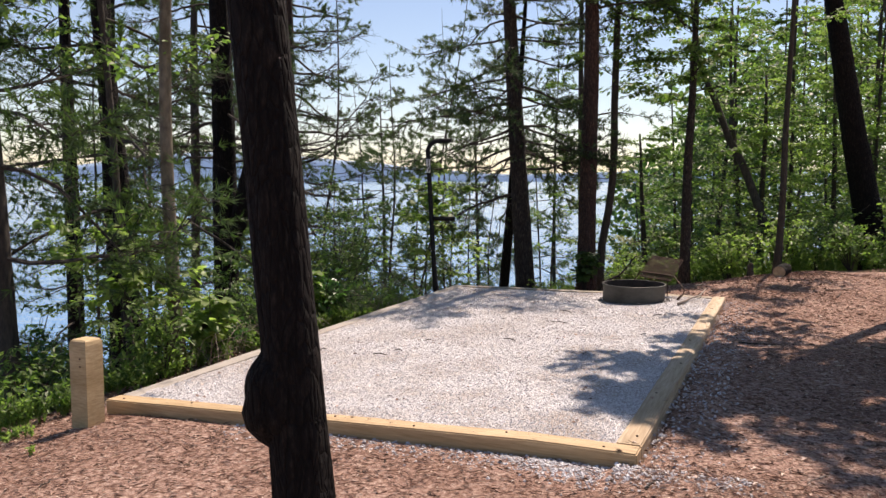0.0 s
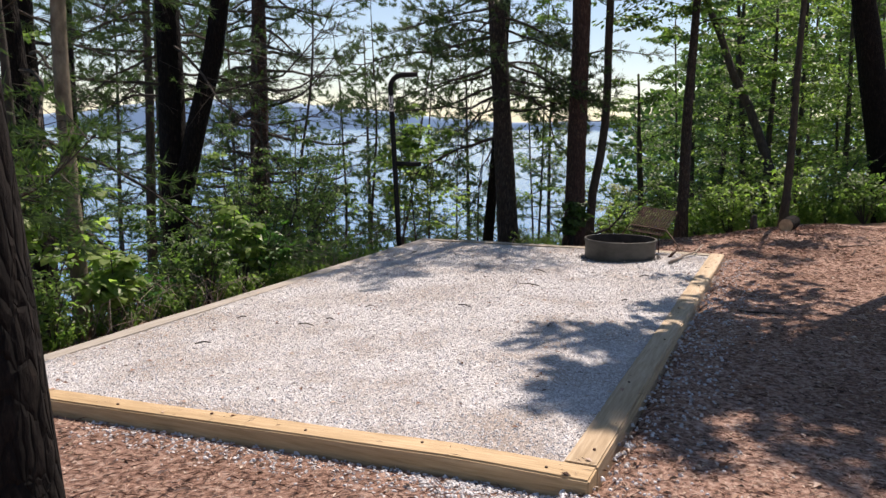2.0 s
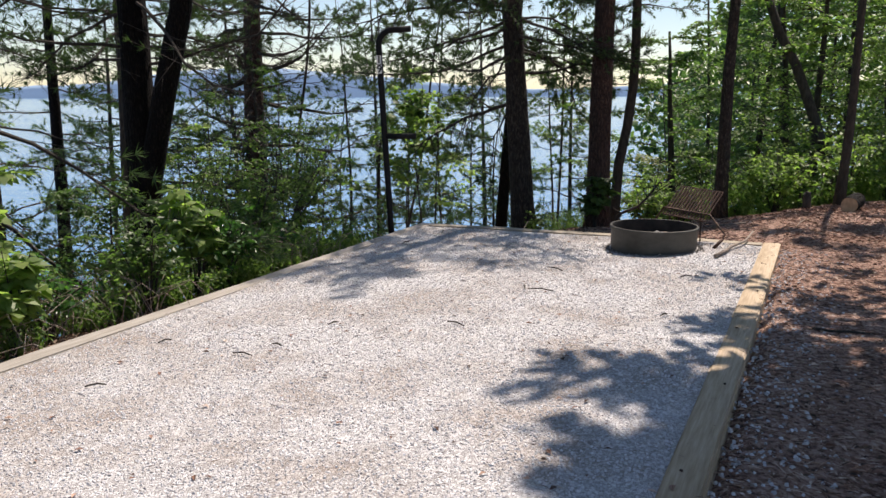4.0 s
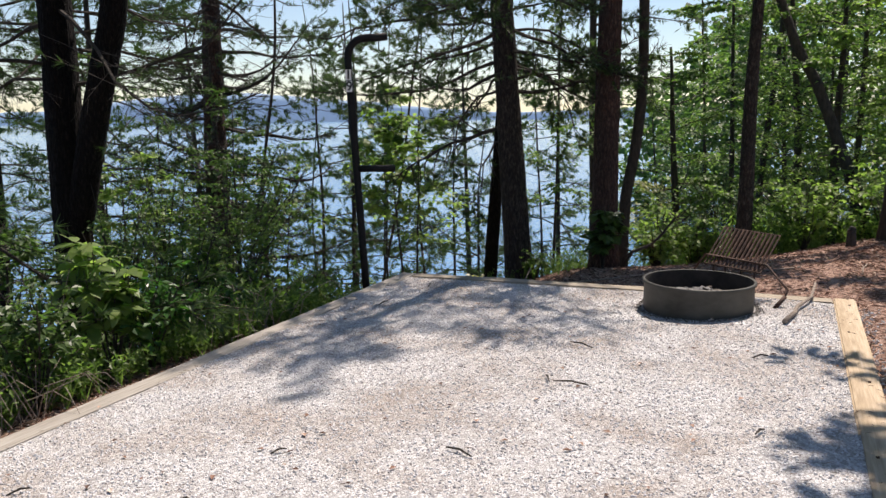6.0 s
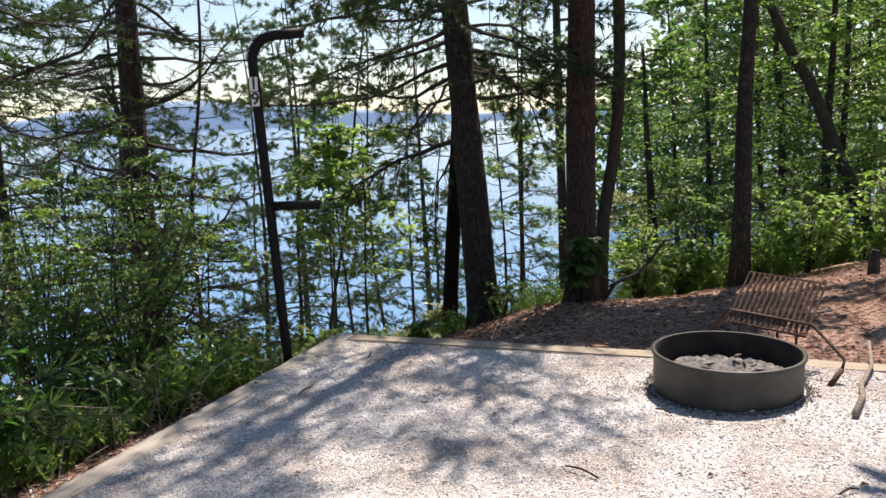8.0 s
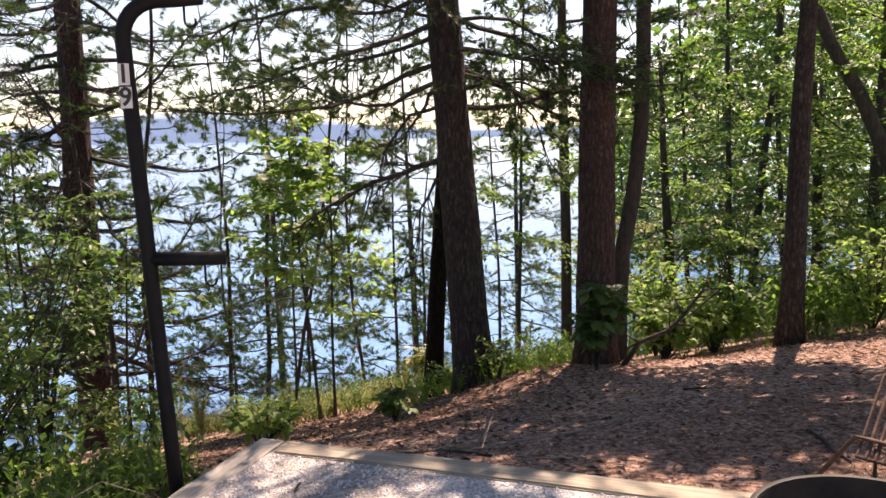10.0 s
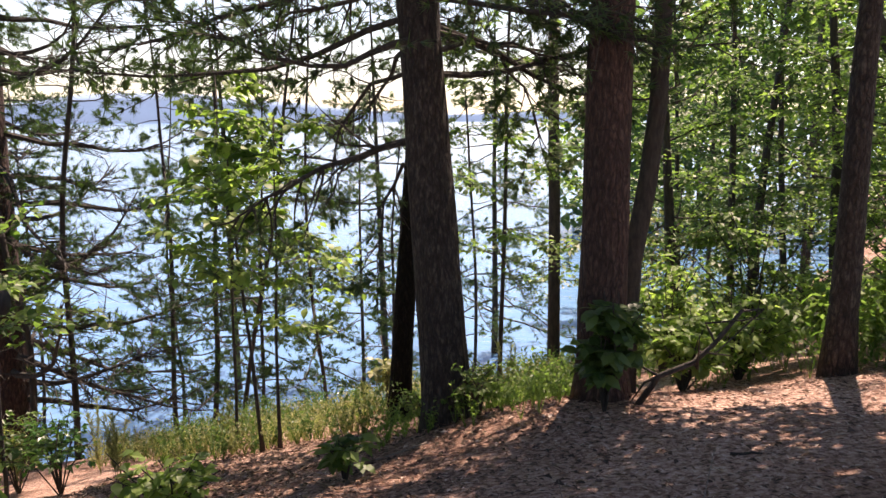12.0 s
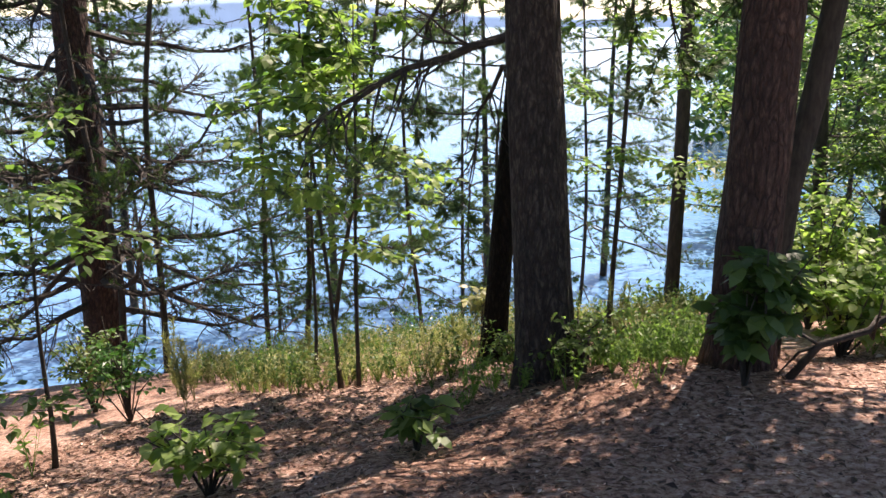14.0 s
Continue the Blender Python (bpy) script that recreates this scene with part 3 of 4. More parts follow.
def fire_ring():
    e = thing("fire_ring", (*RING, -0.012), "dark steel campfire ring with a raised rusty cooking grate", "fire ring")
    prof = [(RR, -0.03), (RR, RH - 0.03), (RR + 0.012, RH - 0.012), (RR + 0.012, RH), (RR - 0.006, RH), (RR - 0.010, RH - 0.014), (RR - 0.010, -0.03)]
    for name, a, b, mat, label in (("ring_wall", 0, 5, M_STEEL, "dark weathered steel"), ("ring_lining", 4, 7, M_SOOT, "sooty inner wall")):
        s, n = Soup(), 64
        p = prof[a:b]
        for k in range(n):
            w = 2 * math.pi * k / n
            for r, z in p:
                s.v.append((math.cos(w) * r, math.sin(w) * r, z))
        m = len(p)
        for k in range(n):
            for j in range(m - 1):
                q = (k + 1) % n
                s.f.append((k * m + j, q * m + j, q * m + j + 1, k * m + j + 1))
        s.put(name, mat, e, True, label)
    s, n = Soup(), 44
    for j in range(n + 1):
        for i in range(n + 1):
            x, y = (i / n * 2 - 1), (j / n * 2 - 1)
            d = math.hypot(x, y)
            k = min(1, 0.97 / d) if d > 0.97 else 1
            x, y = x * k, y * k
            s.v.append((x * (RR - 0.012), y * (RR - 0.012), 0.05 + 0.07 * (1 - min(1, d)) + 0.03 * noise.noise(Vector((x * 3, y * 3, 4))) + 0.03 * noise.noise(Vector((x * 8, y * 8, 4)))))
    for j in range(n):
        for i in range(n):
            q = j * (n + 1) + i
            s.f.append((q, q + 1, q + n + 2, q + n + 1))
    s.put("ash_bed", M_ASH, e, True, "grey ash and charred bits")
    random.seed(8)
    for k in range(9):
        s, a, r = Soup(), rnd(0, 6.28), rnd(0, 0.24)
        p, w = Vector((math.cos(a) * r, math.sin(a) * r, 0.125 - 0.14 * r)), rnd(0, 6.28)
        q = p + Vector((math.cos(w), math.sin(w), rnd(-0.05, 0.1))) * rnd(0.04, 0.09)
        s.tube([p, p.lerp(q, 0.5) + jitter(0.006), q], [0.006, 0.008, 0.004], 6, 0.2)
        s.put("charred_stick", M_SOOT if k % 3 else M_DEADWOOD, e)
    # the grate, swung up at the back of the ring
    base = Vector((0.20, 0.42, 0.25))
    run = Vector((0.90, -0.34, -0.06)).normalized()
    rise = Vector((0.30, 0.68, 0.62)).normalized()
    gw, gl = 0.41, 0.36
    org = base - run * gw * 0.5 - rise * 0.06
    grate = Soup()
    grate.tube([org, org + run * gw], [0.007, 0.007], 6)
    gr = grate.put("grate_frame", M_RUST, e, True, "rusty iron grate bars")
    for a, b in ((org + rise * gl, org + rise * gl + run * gw), (org, org + rise * gl), (org + run * gw, org + run * gw + rise * gl)):
        s = Soup()
        s.tube([a, b], [0.006, 0.006], 6)
        s.put("grate_edge", M_RUST, gr)
    bars = 14
    for k in range(1, bars):
        s = Soup()
        a = org + run * gw * k / bars
        s.tube([a, a + rise * gl], [0.0085, 0.0085], 6)
        s.put("grate_bar", M_RUST, gr)
    # pivot rod that ends in two cranked handles
    r0, r1 = org + rise * 0.07 - run * 0.02, org + rise * 0.07 + run * (gw + 0.02)
    up = run.cross(rise) * 0.014
    h1, h0 = r1 + Vector((0.14, -0.13, -0.13)), r0 + Vector((-0.12, 0.02, -0.17))
    s = Soup()
    s.tube([h0, r0 + up, r0 + up + run * 0.03, r1 + up - run * 0.03, r1 + up, h1, h1 + Vector((-0.02, -0.05, -0.055))], [0.008] * 7, 8)
    s.put("pivot_rod", M_RUST, e, True)
    s = Soup()
    s.tube([h1 + Vector((-0.015, -0.035, -0.04)), h1 + Vector((-0.075, -0.11, -0.11))], [0.014, 0.014], 10)
    s.put("handle", M_RUST, e, True, "coiled handle grip")
    for k, f in enumerate((0.12, 0.34, 0.62, 0.86)):
        s = Soup()
        p = org + run * gw * f + rise * 0.05
        s.tube([(p.x, p.y, 0.0), (p.x, p.y, RH * 0.6), p], [0.007] * 3, 6)
        s.put("support_rod", M_RUST, e, True)
    return e


fire_ring()
random.seed(14)
M_GRIT = speckle("dark_grit", [(0.0, (0.05, 0.045, 0.04)), (0.6, (0.16, 0.145, 0.13)), (1.0, (0.34, 0.32, 0.30))])
grit = []
for _ in range(1500):
    a, r = rnd(0, 6.28), RR + 0.012 + abs(random.gauss(0, 0.022))
    x, y = RING[0] + math.cos(a) * r, RING[1] + math.sin(a) * r
    grit.append((x, y, gravel_height(x, y) + 0.004))
tagged(scatter_stones("ash_grit", grit, 0.003, 0.008, M_GRIT, None, "dark ash and grit banked around the fire ring"), "", "grit")


# ---- lantern pole ----
def lantern_pole():
    x, y = -3.27, 10.86
    e = thing("lantern_pole", (x, y, height(x, y)), "black steel lantern pole with two arms and hooks, numbered 19", "lantern pole")
    g = -height(x, y)
    top = 1.91 + g
    side = Vector((0.93, 0.36, 0))
    lean = Vector((-0.06, 0.0, 0))
    def p(z, d=0.0):
        return lean * z + side * d + Vector((0, 0, z))
    s = Soup()
    pts = [p(-0.3), p(0.5), p(1.0), p(top - 0.18)]
    for k in range(1, 7):
        a = k / 6 * math.pi / 2
        pts.append(p(top - 0.18 + 0.15 * math.sin(a), 0.15 * (1 - math.cos(a))))
    pts += [p(top - 0.028, 0.22), p(top - 0.02, 0.32)]
    s.tube(pts, [0.03] * len(pts), 14)
    s.put("pole", M_BLACK, e, True, "black painted pipe")
    z = 0.875 + g
    s = Soup()
    s.tube([p(z, 0.0), p(z, 0.305)], [0.028, 0.028], 14)
    s.put("side_arm", M_BLACK, e, True)
    for zz, d in ((top - 0.04, 0.25), (z - 0.02, 0.22)):
        s = Soup()
        c = p(zz, d)
        hook = [c, c - Vector((0, 0, 0.07))] + [c - Vector((0, 0, 0.07)) + side * 0.022 * (1 - math.cos(a)) - Vector((0, 0, 0.022 * math.sin(a))) for a in (0.6, 1.2, 1.8, 2.4, 3.0, 3.6)]
        s.tube(hook, [0.0045] * len(hook), 6)
        s.put("hook", M_BLACK, e, True)
    view = Vector((0.31, -0.95, 0)).normalized()
    across = Vector((0.95, 0.31, 0))
    for ch, zz in (("1", 1.60 + g), ("9", 1.512 + g)):
        c = p(zz) + view * 0.0305
        w, h = 0.023, 0.041
        s = Soup()
        for d in (0, 0.003):
            for sx, sz in ((-1, -1), (1, -1), (1, 1), (-1, 1)):
                s.v.append(c + view * d + across * w * sx + Vector((0, 0, h * sz)))
        s.f = [(4, 5, 6, 7), (0, 1, 5, 4), (1, 2, 6, 5), (2, 3, 7, 6), (3, 0, 4, 7), (3, 2, 1, 0)]
        plate = s.put("number_plate", M_WHITE, e, False, "white plate with a black numeral")
        cu = bpy.data.curves.new("numeral", "FONT")
        cu.body, cu.size, cu.align_x, cu.align_y, cu.extrude, cu.offset = ch, 0.098, "CENTER", "CENTER", 0.0008, 0.002
        t = new("numeral", cu)
        cu.materials.append(M_INK)
        t.parent = plate
        t.matrix_basis = Matrix.LocRotScale(c + view * 0.0045, Matrix((across, Vector((0, 0, 1)), view)).transposed().to_quaternion(), None)


lantern_pole()


# ---- corner post, log, sticks ----
def corner_post():
    e = thing("corner_post", (-3.2, 5.1, height(-3.2, 5.1)), "short square treated-wood post with a chamfered top", "post")
    w, h = 0.07, 0.57
    s = Soup()
    for z, k in ((-0.2, 1), (h - 0.035, 1), (h - 0.01, 0.93), (h, 0.78)):
        for sx, sy in ((-1, -1), (1, -1), (1, 1), (-1, 1)):
            s.v.append((sx * w * k, sy * w * k, z))
    for j in range(3):
        for k in range(4):
            q = (k + 1) % 4
            s.f.append((4 * j + k, 4 * j + q, 4 * j + 4 + q, 4 * j + 4 + k))
    s.f.append((12, 13, 14, 15))
    s.put("post_body", M_TIMBER, e)
    for z in (0.40, 0.45):
        bm = bmesh.new()
        bmesh.ops.create_cone(bm, cap_ends=True, segments=8, radius1=0.006, radius2=0.006, depth=0.008, matrix=Matrix.Translation((0.02, -w, z)) @ Matrix.Rotation(radians(90), 4, "X"))
        part("screw_head", bm, M_RUST, e)


corner_post()


def cut_log():
    x, y = 0.86, 13.4
    e = thing("log", (x, y, height(x, y) + 0.075), "short sawn log lying on the pine straw", "log")
    s = Soup()
    a, b = Vector((-0.02, -0.14, 0)), Vector((0.06, 0.16, 0.02))
    s.tube([a, a.lerp(b, 0.3), a.lerp(b, 0.7), b], [0.085, 0.088, 0.087, 0.083], 16, 0.04, False)
    s.put("bark", M_SHADEBARK, e, True)
    for c, w in ((a, -1), (b, 1)):
        d = Soup()
        way = (b - a).normalized()
        u = way.cross(Vector((0, 0, 1))).normalized()
        v = u.cross(way)
        d.v = [c + (u * math.cos(k * 0.393) + v * math.sin(k * 0.393)) * 0.082 + way * w * 0.003 for k in range(16)]
        d.f = [tuple(range(16))]
        d.put("cut_face", M_CUT, e, False, "pale sawn end grain")
    return e


cut_log()


def stick(name, pts, r, mat, label, twigs=0):
    s = Soup()
    s.tube(pts, [r * (1 - 0.5 * i / (len(pts) - 1)) for i in range(len(pts))], 8, 0.12)
    for k in range(twigs):
        p = Vector(pts[1 + k % (len(pts) - 1)])
        s.tube([p, p + jitter(0.15) + Vector((0, 0, 0.03)), p + jitter(0.28) + Vector((0, 0, 0.06))], [r * 0.5, r * 0.35, r * 0.15], 5, cap=False)
    return tagged(s.put(name, mat, None, True), label, "stick")


stick("stick", [(-0.16, 10.5, 0.012), (-0.1, 10.75, 0.02), (-0.09, 10.9, 0.022), (0.0, 11.25, 0.022), (0.03, 11.62, 0.05)], 0.016, M_DEADWOOD, "crooked grey dead stick lying on the gravel")
stick("fallen_branch", [(-2.9, 11.95, height(-2.9, 11.95) + 0.02), (-2.35, 12.02, height(-2.35, 12.02) + 0.025), (-1.9, 12.35, height(-1.9, 12.35) + 0.03), (-1.62, 12.8, height(-1.62, 12.8) + 0.02)], 0.011, M_DEADWOOD, "thin pale fallen branch on the mulch", 3)


def low_stump():
    x, y = 0.42, 14.45
    e = thing("stump", (x, y, height(x, y)), "small dark tree stump at the edge of the brush", "stump")
    s = Soup()
    s.tube([(0, 0, -0.1), (0, 0, 0.05), (0, 0.01, 0.17), (0.01, 0.01, 0.21)], [0.06, 0.05, 0.042, 0.03], 12, 0.1)
    s.put("stump_wood", M_DARKBARK, e)


low_stump()

# ---- the named trees ----
def base_of(x, y, lean, z=1.3):
    """Foot of a trunk that passes (x, y) at height z with that lean."""
    bx, by = x, y
    for _ in range(3):
        d = z - height(bx, by)
        bx, by = x - lean[0] * d, y - lean[1] * d
    return bx, by


def lean_pine(x, y, lean, tall, r, limbs, label, mat, **k):
    return pine(base_of(x, y, lean), lean, tall, r, limbs, label, mat, **k)


near_pine = lean_pine(-0.735, 3.71, (-0.088, -0.02), 15, 0.106, 16, "dark pine trunk with a rough burl beside the path", M_SHADEBARK, low=0.5, spread=2.6, tufts=34, seed=1.3, segs=30)
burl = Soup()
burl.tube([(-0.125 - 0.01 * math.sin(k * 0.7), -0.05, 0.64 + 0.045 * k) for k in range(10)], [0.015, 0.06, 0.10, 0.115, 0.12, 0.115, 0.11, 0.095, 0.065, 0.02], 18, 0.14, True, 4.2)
burl.put("burl", M_SHADEBARK, near_pine, True, "knobbly burl")
big_pine = lean_pine(-3.40, 14.78, (-0.074, 0.0), 10.5, 0.168, 92, "tall dark pine with drooping lower limbs", M_OLDBARK, low=0.24, spread=2.3, tufts=34, seed=2.1, segs=34, thick=0.024, bare=2.7, power=0.95, needle=0.11)


def limb(tree, pts, r, seed, tufts=7, bare=0.7):
    """A crooked dead-looking limb with fine twigs and a few needle tufts at its end."""
    random.seed(seed)
    wood, green = Soup(), Soup()
    o = tree.location
    fine = []
    for a, b in zip(pts, pts[1:]):
        a, b = Vector(a) - o, Vector(b) - o
        fine += [a, a.lerp(b, 0.5) + jitter(0.025)]
    fine.append(Vector(pts[-1]) - o)
    n = len(fine) - 1
    wood.tube(fine, [r * (1 - 0.75 * i / n) for i in range(n + 1)], 8, 0.1, False, seed)
    for i in range(2, n + 1):
        f = i / n
        for _ in range(2):
            way = (fine[i] - fine[i - 1]).normalized() * 0.7 + jitter(0.8) - Vector((0, 0, 0.25))
            pine_spray(wood, green, fine[i], way, rnd(0.35, 0.8), tufts, r * 0.35, 0.09, 0.9, f < bare)
    tagged(wood.put("bough", M_DARKBARK, tree, False, "long crooked bough"), kind="stuff")
    if green.v:
        tagged(green.put("crown", M_NEEDLE, tree), kind="stuff")


limb(big_pine, [(-3.40, 14.78, 1.19), (-3.77, 14.8, 1.07), (-4.02, 14.78, 0.98), (-4.33, 14.75, 0.86), (-4.6, 14.7, 0.72), (-4.82, 14.68, 0.58)], 0.03, 501, 4)
limb(big_pine, [(-3.50, 14.85, 2.72), (-4.0, 15.0, 2.70), (-4.5, 15.1, 2.60), (-5.19, 15.2, 2.54), (-5.76, 15.2, 2.48), (-6.2, 15.2, 2.36)], 0.034, 502)
limb(big_pine, [(-3.33, 14.82, 1.72), (-3.12, 14.9, 1.80), (-2.86, 14.95, 1.77), (-2.55, 15.0, 1.66)], 0.02, 503)
limb(big_pine, [(-3.42, 14.9, 0.92), (-3.7, 15.1, 0.95), (-3.9, 15.2, 0.66), (-3.98, 15.25, 0.2)], 0.02, 504, 4)
limb(big_pine, [(-3.45, 14.85, 1.62), (-3.9, 15.0, 1.52), (-4.2, 15.1, 1.2), (-4.3, 15.15, 0.85)], 0.02, 505, 4)
limb(big_pine, [(-3.45, 14.9, 2.3), (-3.0, 15.1, 2.3), (-2.65, 15.2, 2.1), (-2.4, 15.3, 1.85)], 0.02, 507, 12, 0.2)
limb(big_pine, [(-3.40, 14.95, 1.9), (-3.05, 15.3, 1.75), (-2.9, 15.5, 1.5), (-2.8, 15.6, 1.15)], 0.018, 508, 10, 0.3)
limb(big_pine, [(-3.5, 14.85, 2.9), (-3.9, 14.6, 2.95), (-4.4, 14.4, 2.8), (-4.9, 14.3, 2.55)], 0.02, 509, 12, 0.3)
limb(big_pine, [(-3.48, 14.8, 2.2), (-3.9, 14.7, 2.05), (-4.3, 14.6, 1.98), (-4.8, 14.6, 1.75)], 0.022, 506)
lean_pine(-2.19, 14.76, (0.0, 0.0), 11.5, 0.155, 44, "tall straight pine with reddish plated bark", M_RED, low=0.42, spread=2.3, tufts=42, seed=3.7, segs=30)
lean_pine(-4.12, 16.5, (0.07, 0.0), 8, 0.105, 14, "leaning pine behind a larger pine", M_SHADEBARK, low=0.45, spread=1.8, tufts=26, seed=4.4)
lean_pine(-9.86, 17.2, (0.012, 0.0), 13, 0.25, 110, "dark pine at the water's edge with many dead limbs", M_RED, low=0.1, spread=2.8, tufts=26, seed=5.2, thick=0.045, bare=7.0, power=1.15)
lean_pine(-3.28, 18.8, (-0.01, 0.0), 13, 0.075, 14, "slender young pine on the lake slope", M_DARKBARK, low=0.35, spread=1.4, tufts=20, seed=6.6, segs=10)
b_tree = lean_pine(-7.1, 11.4, (-0.015, 0), 14, 0.20, 40, "forked pine with two stems on the bank", M_SHADEBARK, bare=7.0, low=0.22, spread=3.0, tufts=34, seed=7.9)
fork = Soup()
fork.tube([(0.0, 0, 1.4), (0.14, 0.0, 1.95), (0.38, 0.02, 2.8), (0.7, 0.05, 3.8), (0.95, 0.1, 5.2), (1.2, 0.1, 9.0)], [0.12, 0.14, 0.135, 0.125, 0.11, 0.04], 14, 0.06)
fork.put("second_stem", M_SHADEBARK, b_tree, True)
lean_pine(2.2, 18.3, (-0.19, 0), 9.5, 0.26, 12, "large dark pine among broadleaf trees", M_SHADEBARK, low=0.6, spread=1.8, tufts=30, seed=8.3)


def bowed_stem():
    x, y = -2.1, 15.35
    e = thing("broadleaf_tree", (x, y, height(x, y)), "dark mossy stem bowing away from a pine's foot", "tree")
    pts = [(0, 0, -0.2), (0.0, 0.05, 0.5), (0.02, 0.08, 1.0), (0.1, 0.18, 1.55), (0.15, 0.23, 2.1), (0.16, 0.25, 2.7), (0.15, 0.25, 3.4), (0.17, 0.25, 5.0), (0.25, 0.3, 6.2), (0.4, 0.3, 7.0)]
    s = Soup()
    s.tube(pts, [0.085, 0.075, 0.07, 0.068, 0.066, 0.064, 0.062, 0.055, 0.045, 0.01], 14, 0.07)
    s.put("trunk", M_DARKBARK, e, True)
    random.seed(41)
    wood, green = Soup(), Soup()
    for k in range(34):
        p = at_height([Vector(q) for q in pts], 3.5 + k * 0.1)
        a = k * 2.4
        leaf_spray(wood, green, p, (math.cos(a) + 0.75, math.sin(a) * 0.8, 0.2), rnd(0.9, 1.8), 150, 0.10)
    tagged(wood.put("branch_wood", M_DARKBARK, e), kind="stuff")
    tagged(green.put("crown", M_LEAF, e), kind="stuff")


bowed_stem()
broadleaf(base_of(-4.45, 7.35, (0.0, 0.0)), (0.0, 0.0), 11, 0.072, 22, "slim tree with mottled grey-brown bark beside the pad", M_GREYBARK, M_LEAF, 0.5, 1.3, 70, 0.09, seed=9.1)
broadleaf(base_of(-5.24, 7.42, (-0.085, 0.0)), (-0.085, 0.0), 9, 0.045, 20, "slender dark sapling on the bank", M_DARKBARK, M_LEAF, 0.3, 1.6, 70, 0.08, seed=9.7)
broadleaf(base_of(-0.66, 15.55, (0.015, 0)), (0.015, 0.0), 6.6, 0.10, 24, "straight grey-brown tree at the clearing's edge", M_OLDBARK, M_LEAF, 0.5, 1.1, 85, 0.10, seed=11.8)
broadleaf(base_of(0.83, 15.2, (0.035, 0)), (0.035, 0.0), 7.5, 0.06, 7, "leaning dark tree in the broadleaf wood", M_DARKBARK, M_LEAF, 0.5, 1.0, 60, 0.10, seed=12.5)



def leaning_trunk():
    """A dark trunk that bends over towards the lake."""
    x, y = 0.8, 17.6
    e = thing("broadleaf_tree", (x, y, height(x, y)), "dark trunk bending steeply over towards the lake", "tree")
    g = height(x, y)
    pts = [Vector((px - x, 0.12 * k, pz - g)) for k, (px, pz) in enumerate(((0.85, g - 0.1), (0.68, 0.1), (0.5, 0.56), (0.3, 1.1), (0.06, 1.7), (-0.23, 2.23), (-0.5, 2.95), (-0.8, 3.6), (-1.0, 4.6), (-1.1, 5.6)))]
    s = Soup()
    s.tube(pts, [0.1, 0.09, 0.082, 0.078, 0.074, 0.07, 0.062, 0.055, 0.04, 0.01], 12, 0.08)
    s.put("trunk", M_DARKBARK, e, True)
    random.seed(43)
    wood, green = Soup(), Soup()
    for k in range(26):
        p = at_height(pts, 2.2 + k * 0.13)
        leaf_spray(wood, green, p, (math.cos(k * 2.4), math.sin(k * 2.4), 0.2), rnd(0.6, 1.4), 80, 0.085)
    tagged(wood.put("branch_wood", M_DARKBARK, e), kind="stuff")
    tagged(green.put("crown", M_LEAF, e), kind="stuff")


leaning_trunk()

# ---- left bank ----
lean_pine(-5.7, 7.9, (-0.12, 0.02), 12, 0.11, 26, "leaning pine with soft fine needles on the bank", M_SHADEBARK, low=0.12, spread=2.4, tufts=40, seed=13.1, needle=0.14)
lean_pine(-5.4, 6.2, (-0.06, 0.0), 8, 0.09, 20, "dark pine on the bank with low soft boughs", M_DARKBARK, low=0.2, spread=2.2, tufts=44, seed=13.9, needle=0.15)
lean_pine(-7.2, 9.3, (-0.02, 0.0), 14, 0.12, 24, "dark pine on the lake bank", M_SHADEBARK, bare=5.0, low=0.26, spread=2.4, tufts=36, seed=14.7)
lean_pine(-11.5, 12.5, (0.0, 0.0), 14, 0.16, 30, "dark pine at the foot of the bank", M_SHADEBARK, low=0.1, spread=2.8, tufts=34, seed=15.5)
lean_pine(-13.5, 15.5, (0.03, 0.0), 13, 0.14, 30, "dark pine standing by the water", M_SHADEBARK, low=0.08, spread=2.6, tufts=34, seed=16.3)
lean_pine(-10.0, 9.0, (0.02, 0.0), 13, 0.14, 30, "dense pine low on the bank", M_SHADEBARK, low=0.06, spread=2.8, tufts=40, seed=17.1)
for k, (x, y, h) in enumerate([(-13.0, 20.5, 12), (-10.0, 22.6, 11), (-7.8, 24.8, 11), (-15.5, 18.5, 12), (-6.0, 26.5, 11), (-12.0, 16.4, 11), (-9.0, 12.9, 12)]):
    pine((x, y), (rnd(-0.03, 0.03), 0.0), h, 0.09, 46, "young pine with feathery boughs by the lake", M_DARKBARK, low=0.36, spread=2.1, tufts=26, segs=10, seed=60 + k * 1.3, group="pines by the lake", needle=0.13, bare=2.0)
SAPLINGS = [(-5.7, 12.4, 2.6), (-6.6, 8.4, 4.6), (-8.8, 10.2, 5.0), (-8.6, 14.4, 4.2), (-9.8, 14.4, 5.0), (-7.9, 7.4, 5.0), (-5.3, 9.2, 1.3)]
for k, (x, y, h) in enumerate(SAPLINGS):
    broadleaf((x, y), (rnd(-0.05, 0.05), rnd(-0.04, 0.04)), h, 0.022, 16, "leafy young broadleaf tree on the lake bank", M_DARKBARK, M_LEAF if k % 3 else M_MID, 0.2, 1.0, 85, 0.06, seed=20 + k * 0.7, segs=7, name="sapling", group="saplings on the bank")
broadleaf((-4.85, 7.2), (0.03, 0.0), 1.7, 0.016, 12, "young maple with bright layered leaves beside the pad", M_DARKBARK, M_BRIGHT, 0.5, 0.9, 46, 0.12, seed=29.3, segs=7, name="sapling")
